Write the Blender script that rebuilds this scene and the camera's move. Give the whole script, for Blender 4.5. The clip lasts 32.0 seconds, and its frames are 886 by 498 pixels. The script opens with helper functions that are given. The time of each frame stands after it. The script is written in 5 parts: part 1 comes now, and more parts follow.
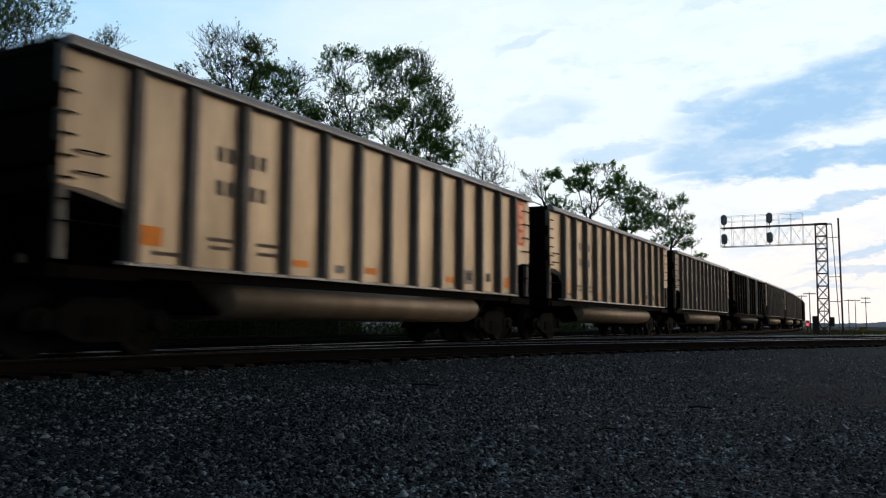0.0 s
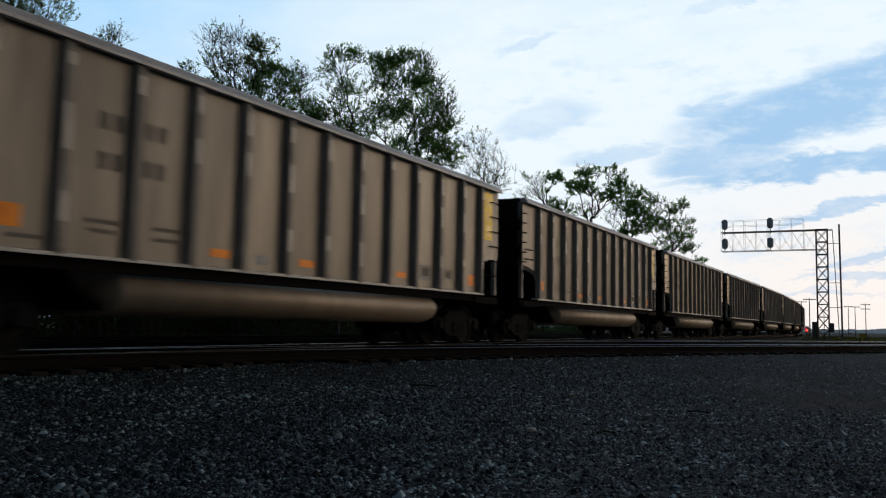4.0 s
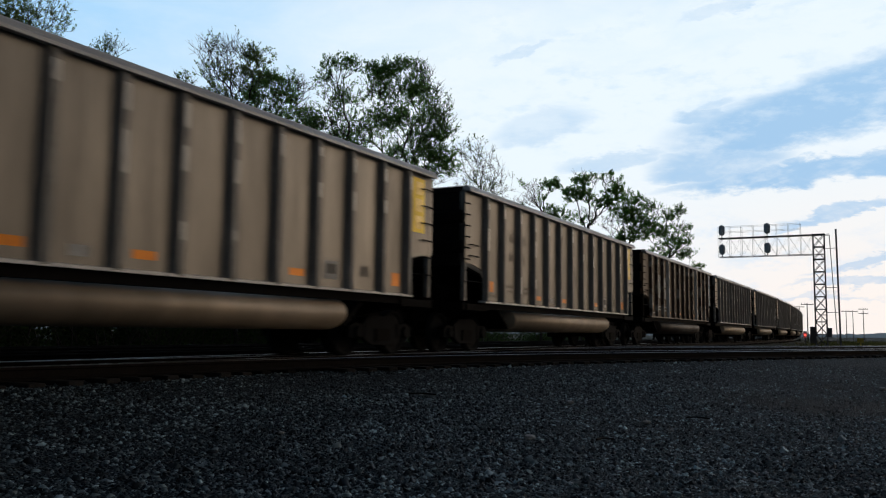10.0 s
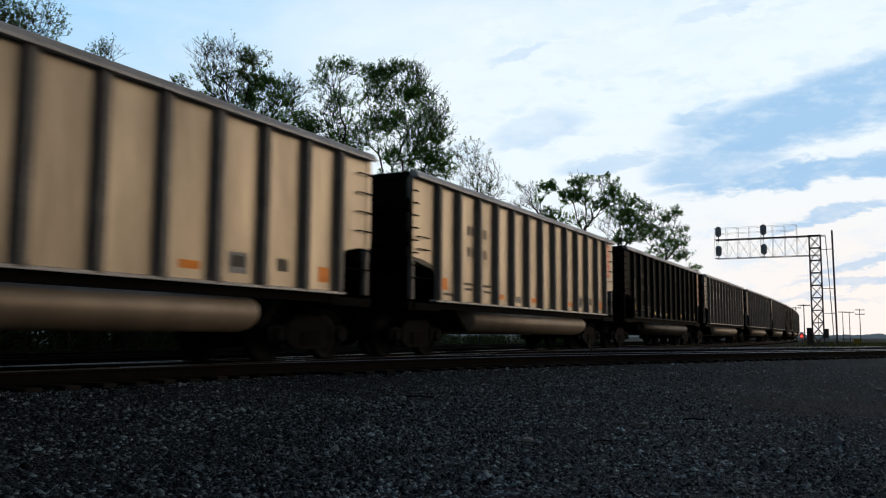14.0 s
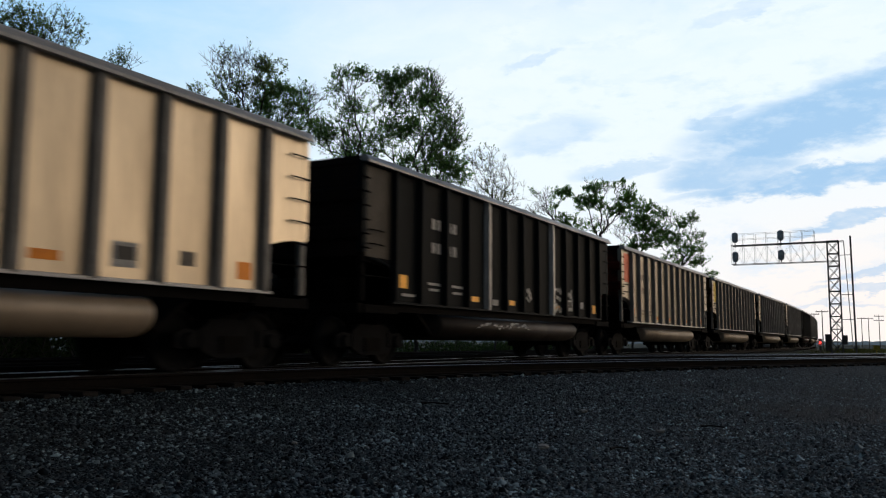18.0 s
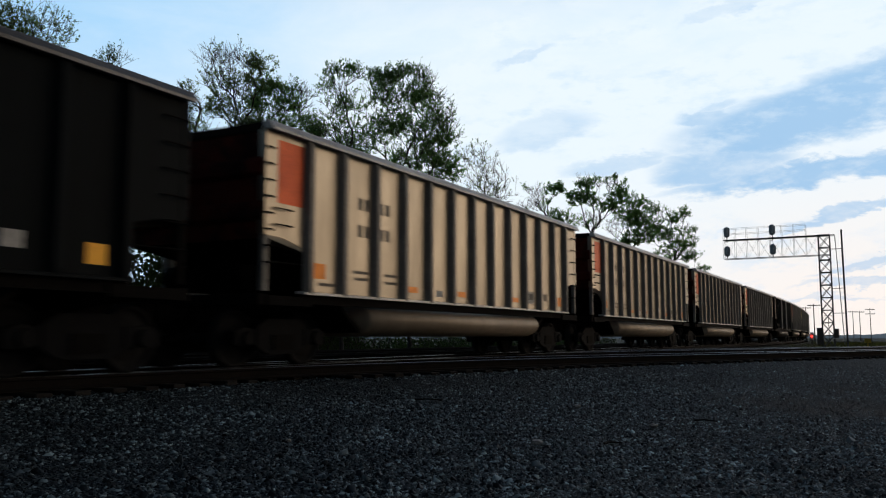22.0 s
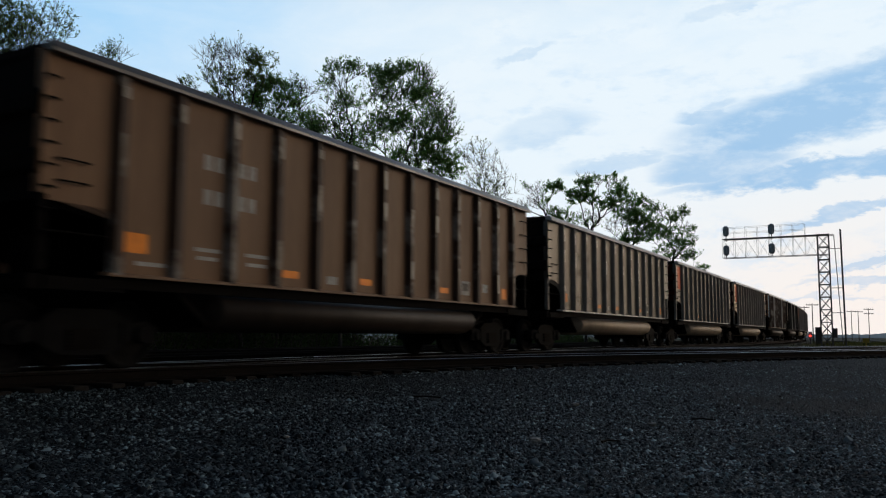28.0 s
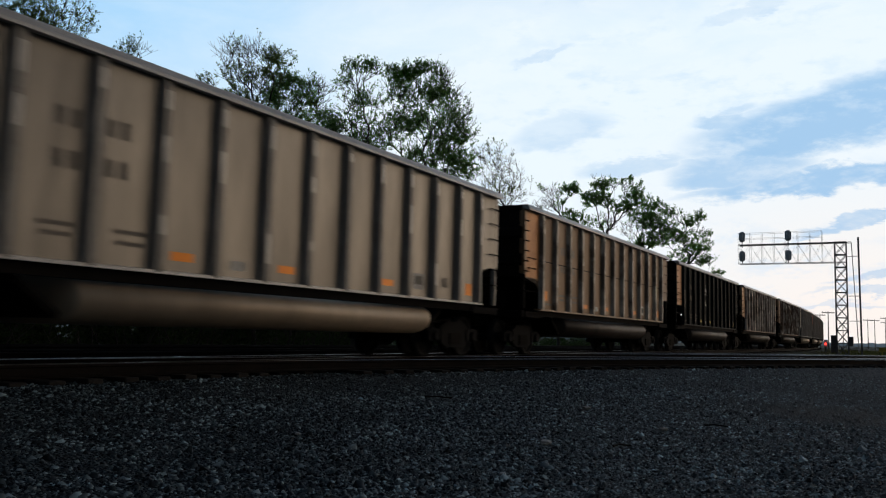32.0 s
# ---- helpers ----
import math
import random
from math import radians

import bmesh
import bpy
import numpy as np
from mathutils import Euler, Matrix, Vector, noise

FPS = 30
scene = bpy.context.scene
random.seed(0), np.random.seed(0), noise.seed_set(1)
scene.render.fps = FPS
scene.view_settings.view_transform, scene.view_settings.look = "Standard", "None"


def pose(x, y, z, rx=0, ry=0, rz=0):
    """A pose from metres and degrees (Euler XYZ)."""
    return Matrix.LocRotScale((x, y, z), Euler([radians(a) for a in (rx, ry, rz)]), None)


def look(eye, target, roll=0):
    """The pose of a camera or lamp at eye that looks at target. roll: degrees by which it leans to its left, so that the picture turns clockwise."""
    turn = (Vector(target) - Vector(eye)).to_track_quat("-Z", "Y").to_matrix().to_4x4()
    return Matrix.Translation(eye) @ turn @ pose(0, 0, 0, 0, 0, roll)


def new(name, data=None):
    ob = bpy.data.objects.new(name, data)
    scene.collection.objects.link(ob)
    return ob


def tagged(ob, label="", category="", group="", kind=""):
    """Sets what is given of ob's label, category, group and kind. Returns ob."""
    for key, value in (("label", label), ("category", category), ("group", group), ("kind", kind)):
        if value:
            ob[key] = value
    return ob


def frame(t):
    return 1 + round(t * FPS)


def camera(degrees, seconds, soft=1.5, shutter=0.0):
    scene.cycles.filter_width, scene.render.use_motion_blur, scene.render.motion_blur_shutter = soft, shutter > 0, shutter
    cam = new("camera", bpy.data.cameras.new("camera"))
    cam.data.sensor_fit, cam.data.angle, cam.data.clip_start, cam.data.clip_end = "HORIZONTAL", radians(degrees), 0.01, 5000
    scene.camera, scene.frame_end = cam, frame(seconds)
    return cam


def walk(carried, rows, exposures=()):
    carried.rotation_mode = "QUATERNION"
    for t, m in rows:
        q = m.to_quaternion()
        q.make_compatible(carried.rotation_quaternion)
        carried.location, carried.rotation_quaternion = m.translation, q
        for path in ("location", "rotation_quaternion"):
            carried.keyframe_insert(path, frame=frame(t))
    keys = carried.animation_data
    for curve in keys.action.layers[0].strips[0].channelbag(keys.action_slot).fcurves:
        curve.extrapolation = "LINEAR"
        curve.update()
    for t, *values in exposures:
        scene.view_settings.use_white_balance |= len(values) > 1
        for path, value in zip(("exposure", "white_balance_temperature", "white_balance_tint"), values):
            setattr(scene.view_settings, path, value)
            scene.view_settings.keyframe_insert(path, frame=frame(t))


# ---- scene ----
LENS = 55.76          # degrees across the width
EYE = Vector((0.0, 0.0, 0.47))   # rail tops lie at z = 0, the train's track runs along +y
# seconds, turn to the left of the track's line, tilt up, lean to the left
TURNS = [
    (0, 27.90, 5.05, 0.34), (0.5, 28.31, 4.95, 0.26), (1, 27.87, 5.15, -0.45), (1.5, 27.82, 5.73, -0.37),
    (2, 27.85, 5.70, 0.11), (2.5, 27.90, 5.59, 0.13), (3, 27.90, 5.32, 0.09), (3.5, 27.88, 5.17, 0.59),
    (4, 27.93, 5.12, 1.08), (4.5, 27.96, 5.05, 1.24), (6.5, 27.73, 5.44, 1.06), (7, 27.63, 5.57, 0.80),
    (7.5, 27.48, 5.69, 0.58), (8, 27.35, 5.73, 1.60), (8.5, 27.45, 5.71, 1.25), (9, 27.72, 5.59, 0.83),
    (9.5, 27.82, 5.55, 0.44), (10, 27.77, 5.66, 0.61), (10.5, 27.73, 5.80, 0.16), (11, 27.68, 5.94, 0.43),
    (11.5, 27.63, 6.06, -0.22), (12, 27.63, 6.10, -0.04), (12.5, 27.63, 6.12, 0.24), (13, 27.63, 6.01, 0.23),
    (13.5, 27.57, 5.91, 0.51), (15.5, 27.50, 5.64, -0.53), (16, 28.81, 5.48, 2.59), (16.5, 28.86, 6.07, 1.34),
    (17, 28.72, 6.14, 0.91), (17.5, 28.70, 6.19, 0.51), (18, 28.59, 6.28, 0.34), (18.5, 28.48, 6.26, 0.04),
    (19, 28.39, 6.19, -0.40), (19.5, 28.27, 6.05, -0.27), (20, 28.23, 5.94, 0.14), (20.5, 28.22, 5.82, -0.04),
    (21, 28.19, 5.82, -0.21), (21.5, 28.13, 5.87, 0.02), (22, 28.09, 6.03, -0.07), (22.5, 28.00, 6.26, -0.14),
    (23, 27.96, 6.33, 0.05), (23.5, 27.93, 6.35, 0.21), (24, 27.83, 6.36, 0.30), (24.5, 27.73, 6.31, 0.14),
    (25, 27.79, 6.23, 0.36), (25.5, 27.85, 6.07, 0.36), (26, 27.88, 5.98, 0.45), (26.5, 27.94, 5.97, 0.28),
    (28.5, 28.09, 5.83, 0.30), (29, 28.27, 5.85, 0.53), (29.5, 28.47, 5.79, 0.69), (30, 28.51, 5.76, 0.63),
    (30.5, 28.53, 5.60, 0.93), (31, 28.57, 5.55, 1.37), (31.5, 28.58, 5.89, 1.34), (32, 29.01, 5.87, 1.40),
]


def aim(turn, tilt, lean):
    a, b = radians(turn), radians(tilt)
    way = Vector((-math.sin(a) * math.cos(b), math.cos(a) * math.cos(b), math.sin(b)))
    return look(EYE, EYE + way, lean)


cam = camera(LENS, 32.0, soft=1.15, shutter=0.3)
# the film's own exposure breathes as pale and black cars pass
EXPOSURES = [(0.0, 0.15), (1.0, 0.1), (2.0, 0.0), (4.0, 0.05), (7.0, 0.0), (8.0, 0.05), (9.0, 0.1), (10.0, 0.05), (11.0, 0.0), (12.0, -0.05), (13.0, 0.08), (16.0, 0.0), (17.0, -0.05), (18.0, 0.1), (19.0, -0.05), (20.0, 0.0), (21.0, 0.0), (22.0, 0.05), (23.0, 0.05), (24.0, 0.05), (25.0, 0.05), (26.0, 0.0), (29.0, 0.0), (30.0, 0.05), (31.0, 0.1), (32.0, 0.05)]
walk(cam, [(t, aim(a, b, c)) for t, a, b, c in TURNS], exposures=EXPOSURES)

# ---- world and light ----
SUN_AZ, SUN_EL = radians(32), radians(8)     # from +y towards +x
world = bpy.data.worlds.new("dusk_sky")
scene.world = world
world.use_nodes = True


def build_world():
    nt = world.node_tree
    nt.nodes.clear()
    N, K = nt.nodes.new, nt.links.new

    def m(op, a, b=None, c=None, clamp=False):
        n = N("ShaderNodeMath")
        n.operation, n.use_clamp = op, clamp
        for i, v in enumerate((a, b, c)):
            if v is None:
                continue
            if isinstance(v, (int, float)):
                n.inputs[i].default_value = v
            else:
                K(v, n.inputs[i])
        return n.outputs[0]

    def ramp(v, lo, hi, to0=0.0, to1=1.0):
        n = N("ShaderNodeMapRange")
        n.interpolation_type = "SMOOTHSTEP"
        K(v, n.inputs[0])
        for i, x in enumerate((lo, hi, to0, to1)):
            n.inputs[i + 1].default_value = x
        return n.outputs[0]

    def mix(f, a, b, mode="MIX"):
        n = N("ShaderNodeMix")
        n.data_type, n.blend_type = "RGBA", mode
        for s, v in ((n.inputs[0], f), (n.inputs[6], a), (n.inputs[7], b)):
            if isinstance(v, (int, float)):
                s.default_value = v
            elif isinstance(v, tuple):
                s.default_value = (*v, 1)
            else:
                K(v, s)
        return n.outputs[2]

    sky = N("ShaderNodeTexSky")
    sky.sky_type, sky.sun_disc = "NISHITA", False
    sky.sun_elevation, sky.sun_rotation = radians(3), SUN_AZ
    co = N("ShaderNodeTexCoord")
    turn = N("ShaderNodeVectorRotate")      # u to the right of the view's middle line, w along it, v up
    turn.rotation_type = "Z_AXIS"
    turn.inputs["Angle"].default_value = radians(-27.91)
    K(co.outputs["Generated"], turn.inputs["Vector"])
    sep = N("ShaderNodeSeparateXYZ")
    K(turn.outputs[0], sep.inputs[0])
    u, w, v = sep.outputs
    # uneven veil: a coarse and a fine layer of cloud, drawn out sideways
    stretch = N("ShaderNodeVectorMath")
    stretch.operation = "MULTIPLY"
    K(turn.outputs[0], stretch.inputs[0])
    stretch.inputs[1].default_value = (1.0, 1.0, 2.6)
    n1 = N("ShaderNodeTexNoise")
    K(stretch.outputs[0], n1.inputs["Vector"])
    for key, val in (("Scale", 6.5), ("Detail", 7.0), ("Roughness", 0.6), ("Distortion", 0.4)):
        n1.inputs[key].default_value = val
    n2 = N("ShaderNodeTexNoise")
    K(stretch.outputs[0], n2.inputs["Vector"])
    for key, val in (("Scale", 21.0), ("Detail", 6.0), ("Roughness", 0.62)):
        n2.inputs[key].default_value = val
    wob = m("MULTIPLY_ADD", m("SUBTRACT", n1.outputs[0], 0.5), 0.060, m("MULTIPLY", m("SUBTRACT", n2.outputs[0], 0.5), 0.035))

    def bank(u0, v0, slope, half_u, half_v):
        du = m("SUBTRACT", u, u0)
        dv = m("ADD", m("SUBTRACT", v, m("MULTIPLY_ADD", du, slope, v0)), wob)
        a = m("DIVIDE", du, half_u)
        b = m("DIVIDE", dv, half_v)
        r = m("ADD", m("MULTIPLY", a, a), m("MULTIPLY", b, b))
        return ramp(r, 1.35, 0.35)

    banks = bank(0.405, 0.244, 0.18, 0.150, 0.040)
    for *args, k in ((0.415, 0.176, 0.10, 0.165, 0.016, 1.0), (0.312, 0.190, 0.04, 0.075, 0.022, 0.85), (0.428, 0.129, 0.16, 0.058, 0.008, 0.8), (0.200, 0.199, 0.09, 0.065, 0.012, 0.5),
                     (0.116, 0.242, 0.19, 0.060, 0.022, 0.4), (0.092, 0.325, 0.29, 0.036, 0.007, 0.35), (0.308, 0.360, 0.33, 0.05, 0.010, 0.3), (0.303, 0.263, 0.31, 0.022, 0.007, 0.4),
                     (0.295, 0.250, 0.03, 0.032, 0.011, 0.7), (0.450, 0.081, 0.30, 0.055, 0.007, 0.6), (0.46, 0.058, 0.05, 0.08, 0.006, 0.6), (0.38, 0.040, 0.0, 0.09, 0.004, 0.4)):
        banks = m("MAXIMUM", banks, m("MULTIPLY", bank(*args), k))
    banks = m("MULTIPLY", banks, ramp(n2.outputs[0], 0.30, 0.55, 0.65, 1.0))
    veil = m("ADD", ramp(u, -0.52, 0.10), m("MULTIPLY", m("SUBTRACT", n1.outputs[0], 0.5), 0.9))
    veil = m("ADD", veil, ramp(v, 0.42, 0.12, -0.1, 0.25), clamp=True)
    col = mix(veil, (0.41, 0.675, 0.94), (0.80, 0.895, 0.965))
    low = m("MULTIPLY", ramp(v, 0.27, 0.0), ramp(u, 0.02, 0.44))
    col = mix(m("MULTIPLY", low, 0.85), col, (0.95, 0.85, 0.79))
    mottle = m("MULTIPLY", ramp(n2.outputs[0], 0.46, 0.68), ramp(n1.outputs[0], 0.40, 0.62))
    col = mix(m("MULTIPLY", mottle, m("MULTIPLY", ramp(u, -0.15, 0.12), 0.42)), col, (0.50, 0.70, 0.92))
    col = mix(m("MULTIPLY", banks, 0.88), col, (0.30, 0.525, 0.79))
    # the evening sky is dark overhead and in the east, and glows warmly low down where the sun has set
    def toward(az, up):
        n = N("ShaderNodeVectorMath")
        n.operation = "DOT_PRODUCT"
        K(co.outputs["Generated"], n.inputs[0])
        n.inputs[1].default_value = (math.sin(az), math.cos(az), up)
        return n.outputs["Value"]

    dim = m("MULTIPLY", ramp(v, 0.34, 0.70, 1.0, 0.13), ramp(toward(radians(-20), 0.0), 0.20, 0.84, 0.12, 1.0))
    col = mix(ramp(v, 0.36, 0.62), col, (0.30, 0.56, 1.0))
    col = mix(1.0, col, dim, "MULTIPLY")
    glow = m("MULTIPLY", m("MULTIPLY", ramp(toward(radians(42), 0.10), 0.76, 0.97), ramp(u, 0.47, 0.60)), m("MULTIPLY", ramp(v, -0.02, 0.05), ramp(v, 0.50, 0.14)))
    clouds = mix(glow, col, (1.0, 0.785, 0.57))
    # to the right of the view and behind it the horizon is closed by dusk
    clouds = mix(m("MULTIPLY", ramp(toward(radians(130), 0.0), 0.05, 0.45), ramp(v, 0.22, 0.05)), clouds, (0.09, 0.085, 0.085))
    b1, b2 = N("ShaderNodeBackground"), N("ShaderNodeBackground")
    K(sky.outputs[0], b1.inputs[0])
    b1.inputs[1].default_value = 0.05
    K(clouds, b2.inputs[0])
    b2.inputs[1].default_value = 1.10
    add = N("ShaderNodeMixShader")
    add.inputs[0].default_value = 0.93
    K(b1.outputs[0], add.inputs[1])
    K(b2.outputs[0], add.inputs[2])
    out = N("ShaderNodeOutputWorld")
    K(add.outputs[0], out.inputs[0])


build_world()
sun = new("sun", bpy.data.lights.new("sun", "SUN"))
sun.data.energy, sun.data.angle, sun.data.color = 0.13, radians(30), (1.0, 0.80, 0.60)
sun.matrix_world = look((40, 20, 20), (40 - 40 * math.sin(SUN_AZ), 20 - 40 * math.cos(SUN_AZ), 20 - 40 * math.tan(SUN_EL)))

# ---- materials ----
MATS = {}


def mat(name, base, second=None, rough=0.7, metal=0.0, scale=3.0, stretch=(1, 1, 1), fine=40.0, bump=0.15, spread=(0.35, 0.65), grain=0.25, tone=0.0, glow=0.0, spec=0.5, buckle=0.0):
    """A surface of two colours in uneven blotches, with fine grain and relief; tone: how far single objects differ."""
    if name in MATS:
        return MATS[name]
    mt = bpy.data.materials.new(name)
    mt.use_nodes = True
    nt = mt.node_tree
    N, K = nt.nodes.new, nt.links.new
    bs = nt.nodes["Principled BSDF"]
    second = second or tuple(c * 0.6 for c in base)
    co, info = N("ShaderNodeTexCoord"), N("ShaderNodeObjectInfo")
    mp = N("ShaderNodeMapping")
    mp.inputs["Scale"].default_value = stretch
    K(co.outputs["Object"], mp.inputs[0])
    sh = N("ShaderNodeMath")
    sh.operation = "MULTIPLY"
    K(info.outputs["Random"], sh.inputs[0])
    sh.inputs[1].default_value = 57.0
    n1, n2 = N("ShaderNodeTexNoise"), N("ShaderNodeTexNoise")
    for n, s, d in ((n1, scale, 6.0), (n2, fine, 3.0)):
        n.noise_dimensions = "4D"
        K(mp.outputs[0], n.inputs["Vector"])
        K(sh.outputs[0], n.inputs["W"])
        n.inputs["Scale"].default_value, n.inputs["Detail"].default_value = s, d
        n.inputs["Roughness"].default_value = 0.62
    mr = N("ShaderNodeMapRange")
    K(n1.outputs[0], mr.inputs[0])
    mr.inputs[1].default_value, mr.inputs[2].default_value = spread
    mx = N("ShaderNodeMix")
    mx.data_type = "RGBA"
    K(mr.outputs[0], mx.inputs[0])
    mx.inputs[6].default_value, mx.inputs[7].default_value = (*base, 1), (*second, 1)
    hs = N("ShaderNodeHueSaturation")
    K(mx.outputs[2], hs.inputs["Color"])
    g = N("ShaderNodeMapRange")
    K(n2.outputs[0], g.inputs[0])
    for i, v in enumerate((0.3, 0.7, 1 - grain, 1 + grain)):
        g.inputs[i + 1].default_value = v
    tn = N("ShaderNodeMapRange")
    K(info.outputs["Random"], tn.inputs[0])
    tn.inputs[3].default_value, tn.inputs[4].default_value = 1 - tone, 1 + tone
    pr = N("ShaderNodeMath")
    pr.operation = "MULTIPLY"
    K(g.outputs[0], pr.inputs[0])
    K(tn.outputs[0], pr.inputs[1])
    K(pr.outputs[0], hs.inputs["Value"])
    K(hs.outputs[0], bs.inputs["Base Color"])
    ro = N("ShaderNodeMapRange")
    K(n1.outputs[0], ro.inputs[0])
    ro.inputs[3].default_value, ro.inputs[4].default_value = max(0.05, rough - 0.12), min(1.0, rough + 0.12)
    K(ro.outputs[0], bs.inputs["Roughness"])
    bs.inputs["Metallic"].default_value = metal
    bs.inputs["Specular IOR Level"].default_value = spec
    if bump:
        bp = N("ShaderNodeBump")
        bp.inputs["Strength"].default_value, bp.inputs["Distance"].default_value = bump, 0.02
        K(n2.outputs[0], bp.inputs["Height"])
        K(bp.outputs[0], bs.inputs["Normal"])
        if buckle:      # thin plate that bellies between its posts
            b2 = N("ShaderNodeBump")
            b2.inputs["Strength"].default_value, b2.inputs["Distance"].default_value = buckle, 0.06
            K(n1.outputs[0], b2.inputs["Height"])
            K(bp.outputs[0], b2.inputs["Normal"])
            K(b2.outputs[0], bs.inputs["Normal"])
    if glow:
        bs.inputs["Emission Color"].default_value = (*base, 1)
        bs.inputs["Emission Strength"].default_value = glow
    MATS[name] = mt
    return mt


STREAK = dict(scale=1.1, stretch=(1, 1.6, 0.28), fine=14.0, bump=0.05, grain=0.07)
M_SILVER = mat("weathered_aluminium", (0.43, 0.38, 0.31), (0.33, 0.29, 0.235), rough=0.38, metal=0.85, tone=0.08, buckle=0.5, **STREAK)
M_CLEAN = mat("pale_golden_aluminium", (0.84, 0.72, 0.55), (0.71, 0.60, 0.45), rough=0.40, metal=0.75, tone=0.05, buckle=0.5, **STREAK)
M_TUB = mat("grimy_belly_plate", (0.52, 0.415, 0.30), (0.39, 0.31, 0.22), rough=0.55, metal=0.25, tone=0.1, **STREAK)
M_GREY = mat("dull_grey_aluminium", (0.235, 0.222, 0.205), (0.175, 0.164, 0.151), rough=0.42, metal=0.75, tone=0.08, buckle=0.5, **STREAK)
M_BLACK = mat("black_paint", (0.0085, 0.0115, 0.0135), (0.0135, 0.0175, 0.020), rough=0.6, spec=0.06, tone=0.15, **STREAK)
M_UMBER = mat("dark_brown_paint", (0.20, 0.120, 0.066), (0.13, 0.078, 0.045), rough=0.5, spec=0.3, tone=0.1, **STREAK)
M_RUST = mat("rusty_brown_paint", (0.43, 0.245, 0.135), (0.30, 0.165, 0.092), rough=0.5, spec=0.3, tone=0.1, **STREAK)
M_TAN = mat("tan_brown_paint", (0.36, 0.218, 0.118), (0.27, 0.162, 0.088), rough=0.5, metal=0.15, tone=0.06, buckle=0.4, **STREAK)
M_RIB = mat("grimy_rib_metal", (0.29, 0.275, 0.255), (0.44, 0.42, 0.395), rough=0.6, metal=0.15, scale=1.4, stretch=(1, 1, 0.9), fine=20, grain=0.15, spread=(0.5, 0.72), tone=0.12)
M_PALE_RIB = mat("scuffed_pale_rib", (0.15, 0.125, 0.105), (0.56, 0.53, 0.48), rough=0.5, metal=0.3, scale=0.9, stretch=(1, 1, 1.0), fine=20, grain=0.15, spread=(0.44, 0.56), tone=0.15)
M_BROWN_RIB = mat("brown_rib_with_bare_spots", (0.075, 0.042, 0.028), (0.42, 0.39, 0.35), rough=0.55, metal=0.1, scale=1.1, fine=20, grain=0.15, spread=(0.52, 0.62), tone=0.15)
M_NEW_RIB = mat("bare_bright_rib", (0.78, 0.77, 0.75), (0.58, 0.56, 0.54), rough=0.5, metal=0.2, scale=1.8)
M_CHORD = mat("worn_top_rail_metal", (0.84, 0.83, 0.81), (0.62, 0.60, 0.58), rough=0.5, metal=0.15, scale=1.3, stretch=(1, 0.5, 1), tone=0.1)
M_DARKCHORD = mat("dark_top_rail_metal", (0.36, 0.34, 0.32), (0.20, 0.185, 0.17), rough=0.42, metal=0.5, scale=1.3, stretch=(1, 0.5, 1))
# end steel: grime plus the shade between cars, both in the base colour
M_END = mat("sooty_shaded_end_steel", spec=0.12, base=(0.012, 0.010, 0.009), second=(0.024, 0.017, 0.015), rough=0.75, scale=1.5)
# red, yellow and blue ends are darkened for that shade as well
M_REDEND = mat("sooty_shaded_red_end", spec=0.12, base=(0.12, 0.020, 0.012), second=(0.03, 0.010, 0.009), rough=0.75, scale=1.5, spread=(0.45, 0.6))
M_YELLOWEND = mat("sooty_shaded_yellow_end", spec=0.12, base=(0.075, 0.045, 0.008), second=(0.025, 0.016, 0.008), rough=0.75, scale=1.5)
M_BLUEEND = mat("sooty_shaded_blue_end", spec=0.12, base=(0.010, 0.026, 0.055), second=(0.010, 0.013, 0.02), rough=0.75, scale=1.5)
# steel below the body: deep shade is put into these near-black colours
M_UNDER = mat("oily_shaded_underframe", spec=0.05, base=(0.008, 0.0072, 0.007), second=(0.014, 0.012, 0.011), rough=0.8, scale=3)
M_TRUCK = mat("dusty_shaded_cast_steel", spec=0.08, base=(0.010, 0.0105, 0.0115), second=(0.017, 0.017, 0.018), rough=0.8, scale=4)
M_WHEEL = mat("shaded_rolled_wheel_steel", spec=0.08, base=(0.012, 0.0125, 0.0135), second=(0.020, 0.020, 0.021), rough=0.75, metal=0.0, scale=6)
M_DARKTUB = mat("sooty_brown_belly", (0.080, 0.059, 0.046), (0.05, 0.038, 0.030), rough=0.55, spec=0.25, tone=0.15, **STREAK)
M_DUN = mat("dull_brown_primer", (0.085, 0.068, 0.048), (0.06, 0.048, 0.034), rough=0.55, spec=0.25, scale=2)
M_RED = mat("faded_red_paint", (0.72, 0.125, 0.028), (0.58, 0.095, 0.025), rough=0.45, metal=0.4, scale=2)
M_PALERED = mat("washed_out_red_paint", (0.70, 0.36, 0.25), (0.60, 0.24, 0.14), rough=0.42, metal=0.5, scale=3)
M_YELLOW = mat("faded_yellow_paint", (0.80, 0.60, 0.03), (0.66, 0.48, 0.03), rough=0.42, metal=0.35, scale=2)
M_PALEYELLOW = mat("washed_out_yellow_paint", (0.78, 0.62, 0.24), (0.66, 0.48, 0.14), rough=0.42, metal=0.5, scale=3)
M_BLUE = mat("faded_blue_paint", (0.085, 0.225, 0.40), (0.07, 0.17, 0.31), rough=0.5, spec=0.25, metal=0.25, scale=2)
M_OCHRE = mat("orange_brown_paint", (0.44, 0.20, 0.062), (0.33, 0.145, 0.048), rough=0.45, metal=0.4, scale=2)
M_ORANGE = mat("orange_reflector", (0.78, 0.27, 0.018), (0.62, 0.20, 0.018), rough=0.4, metal=0.4, scale=5, grain=0.1)
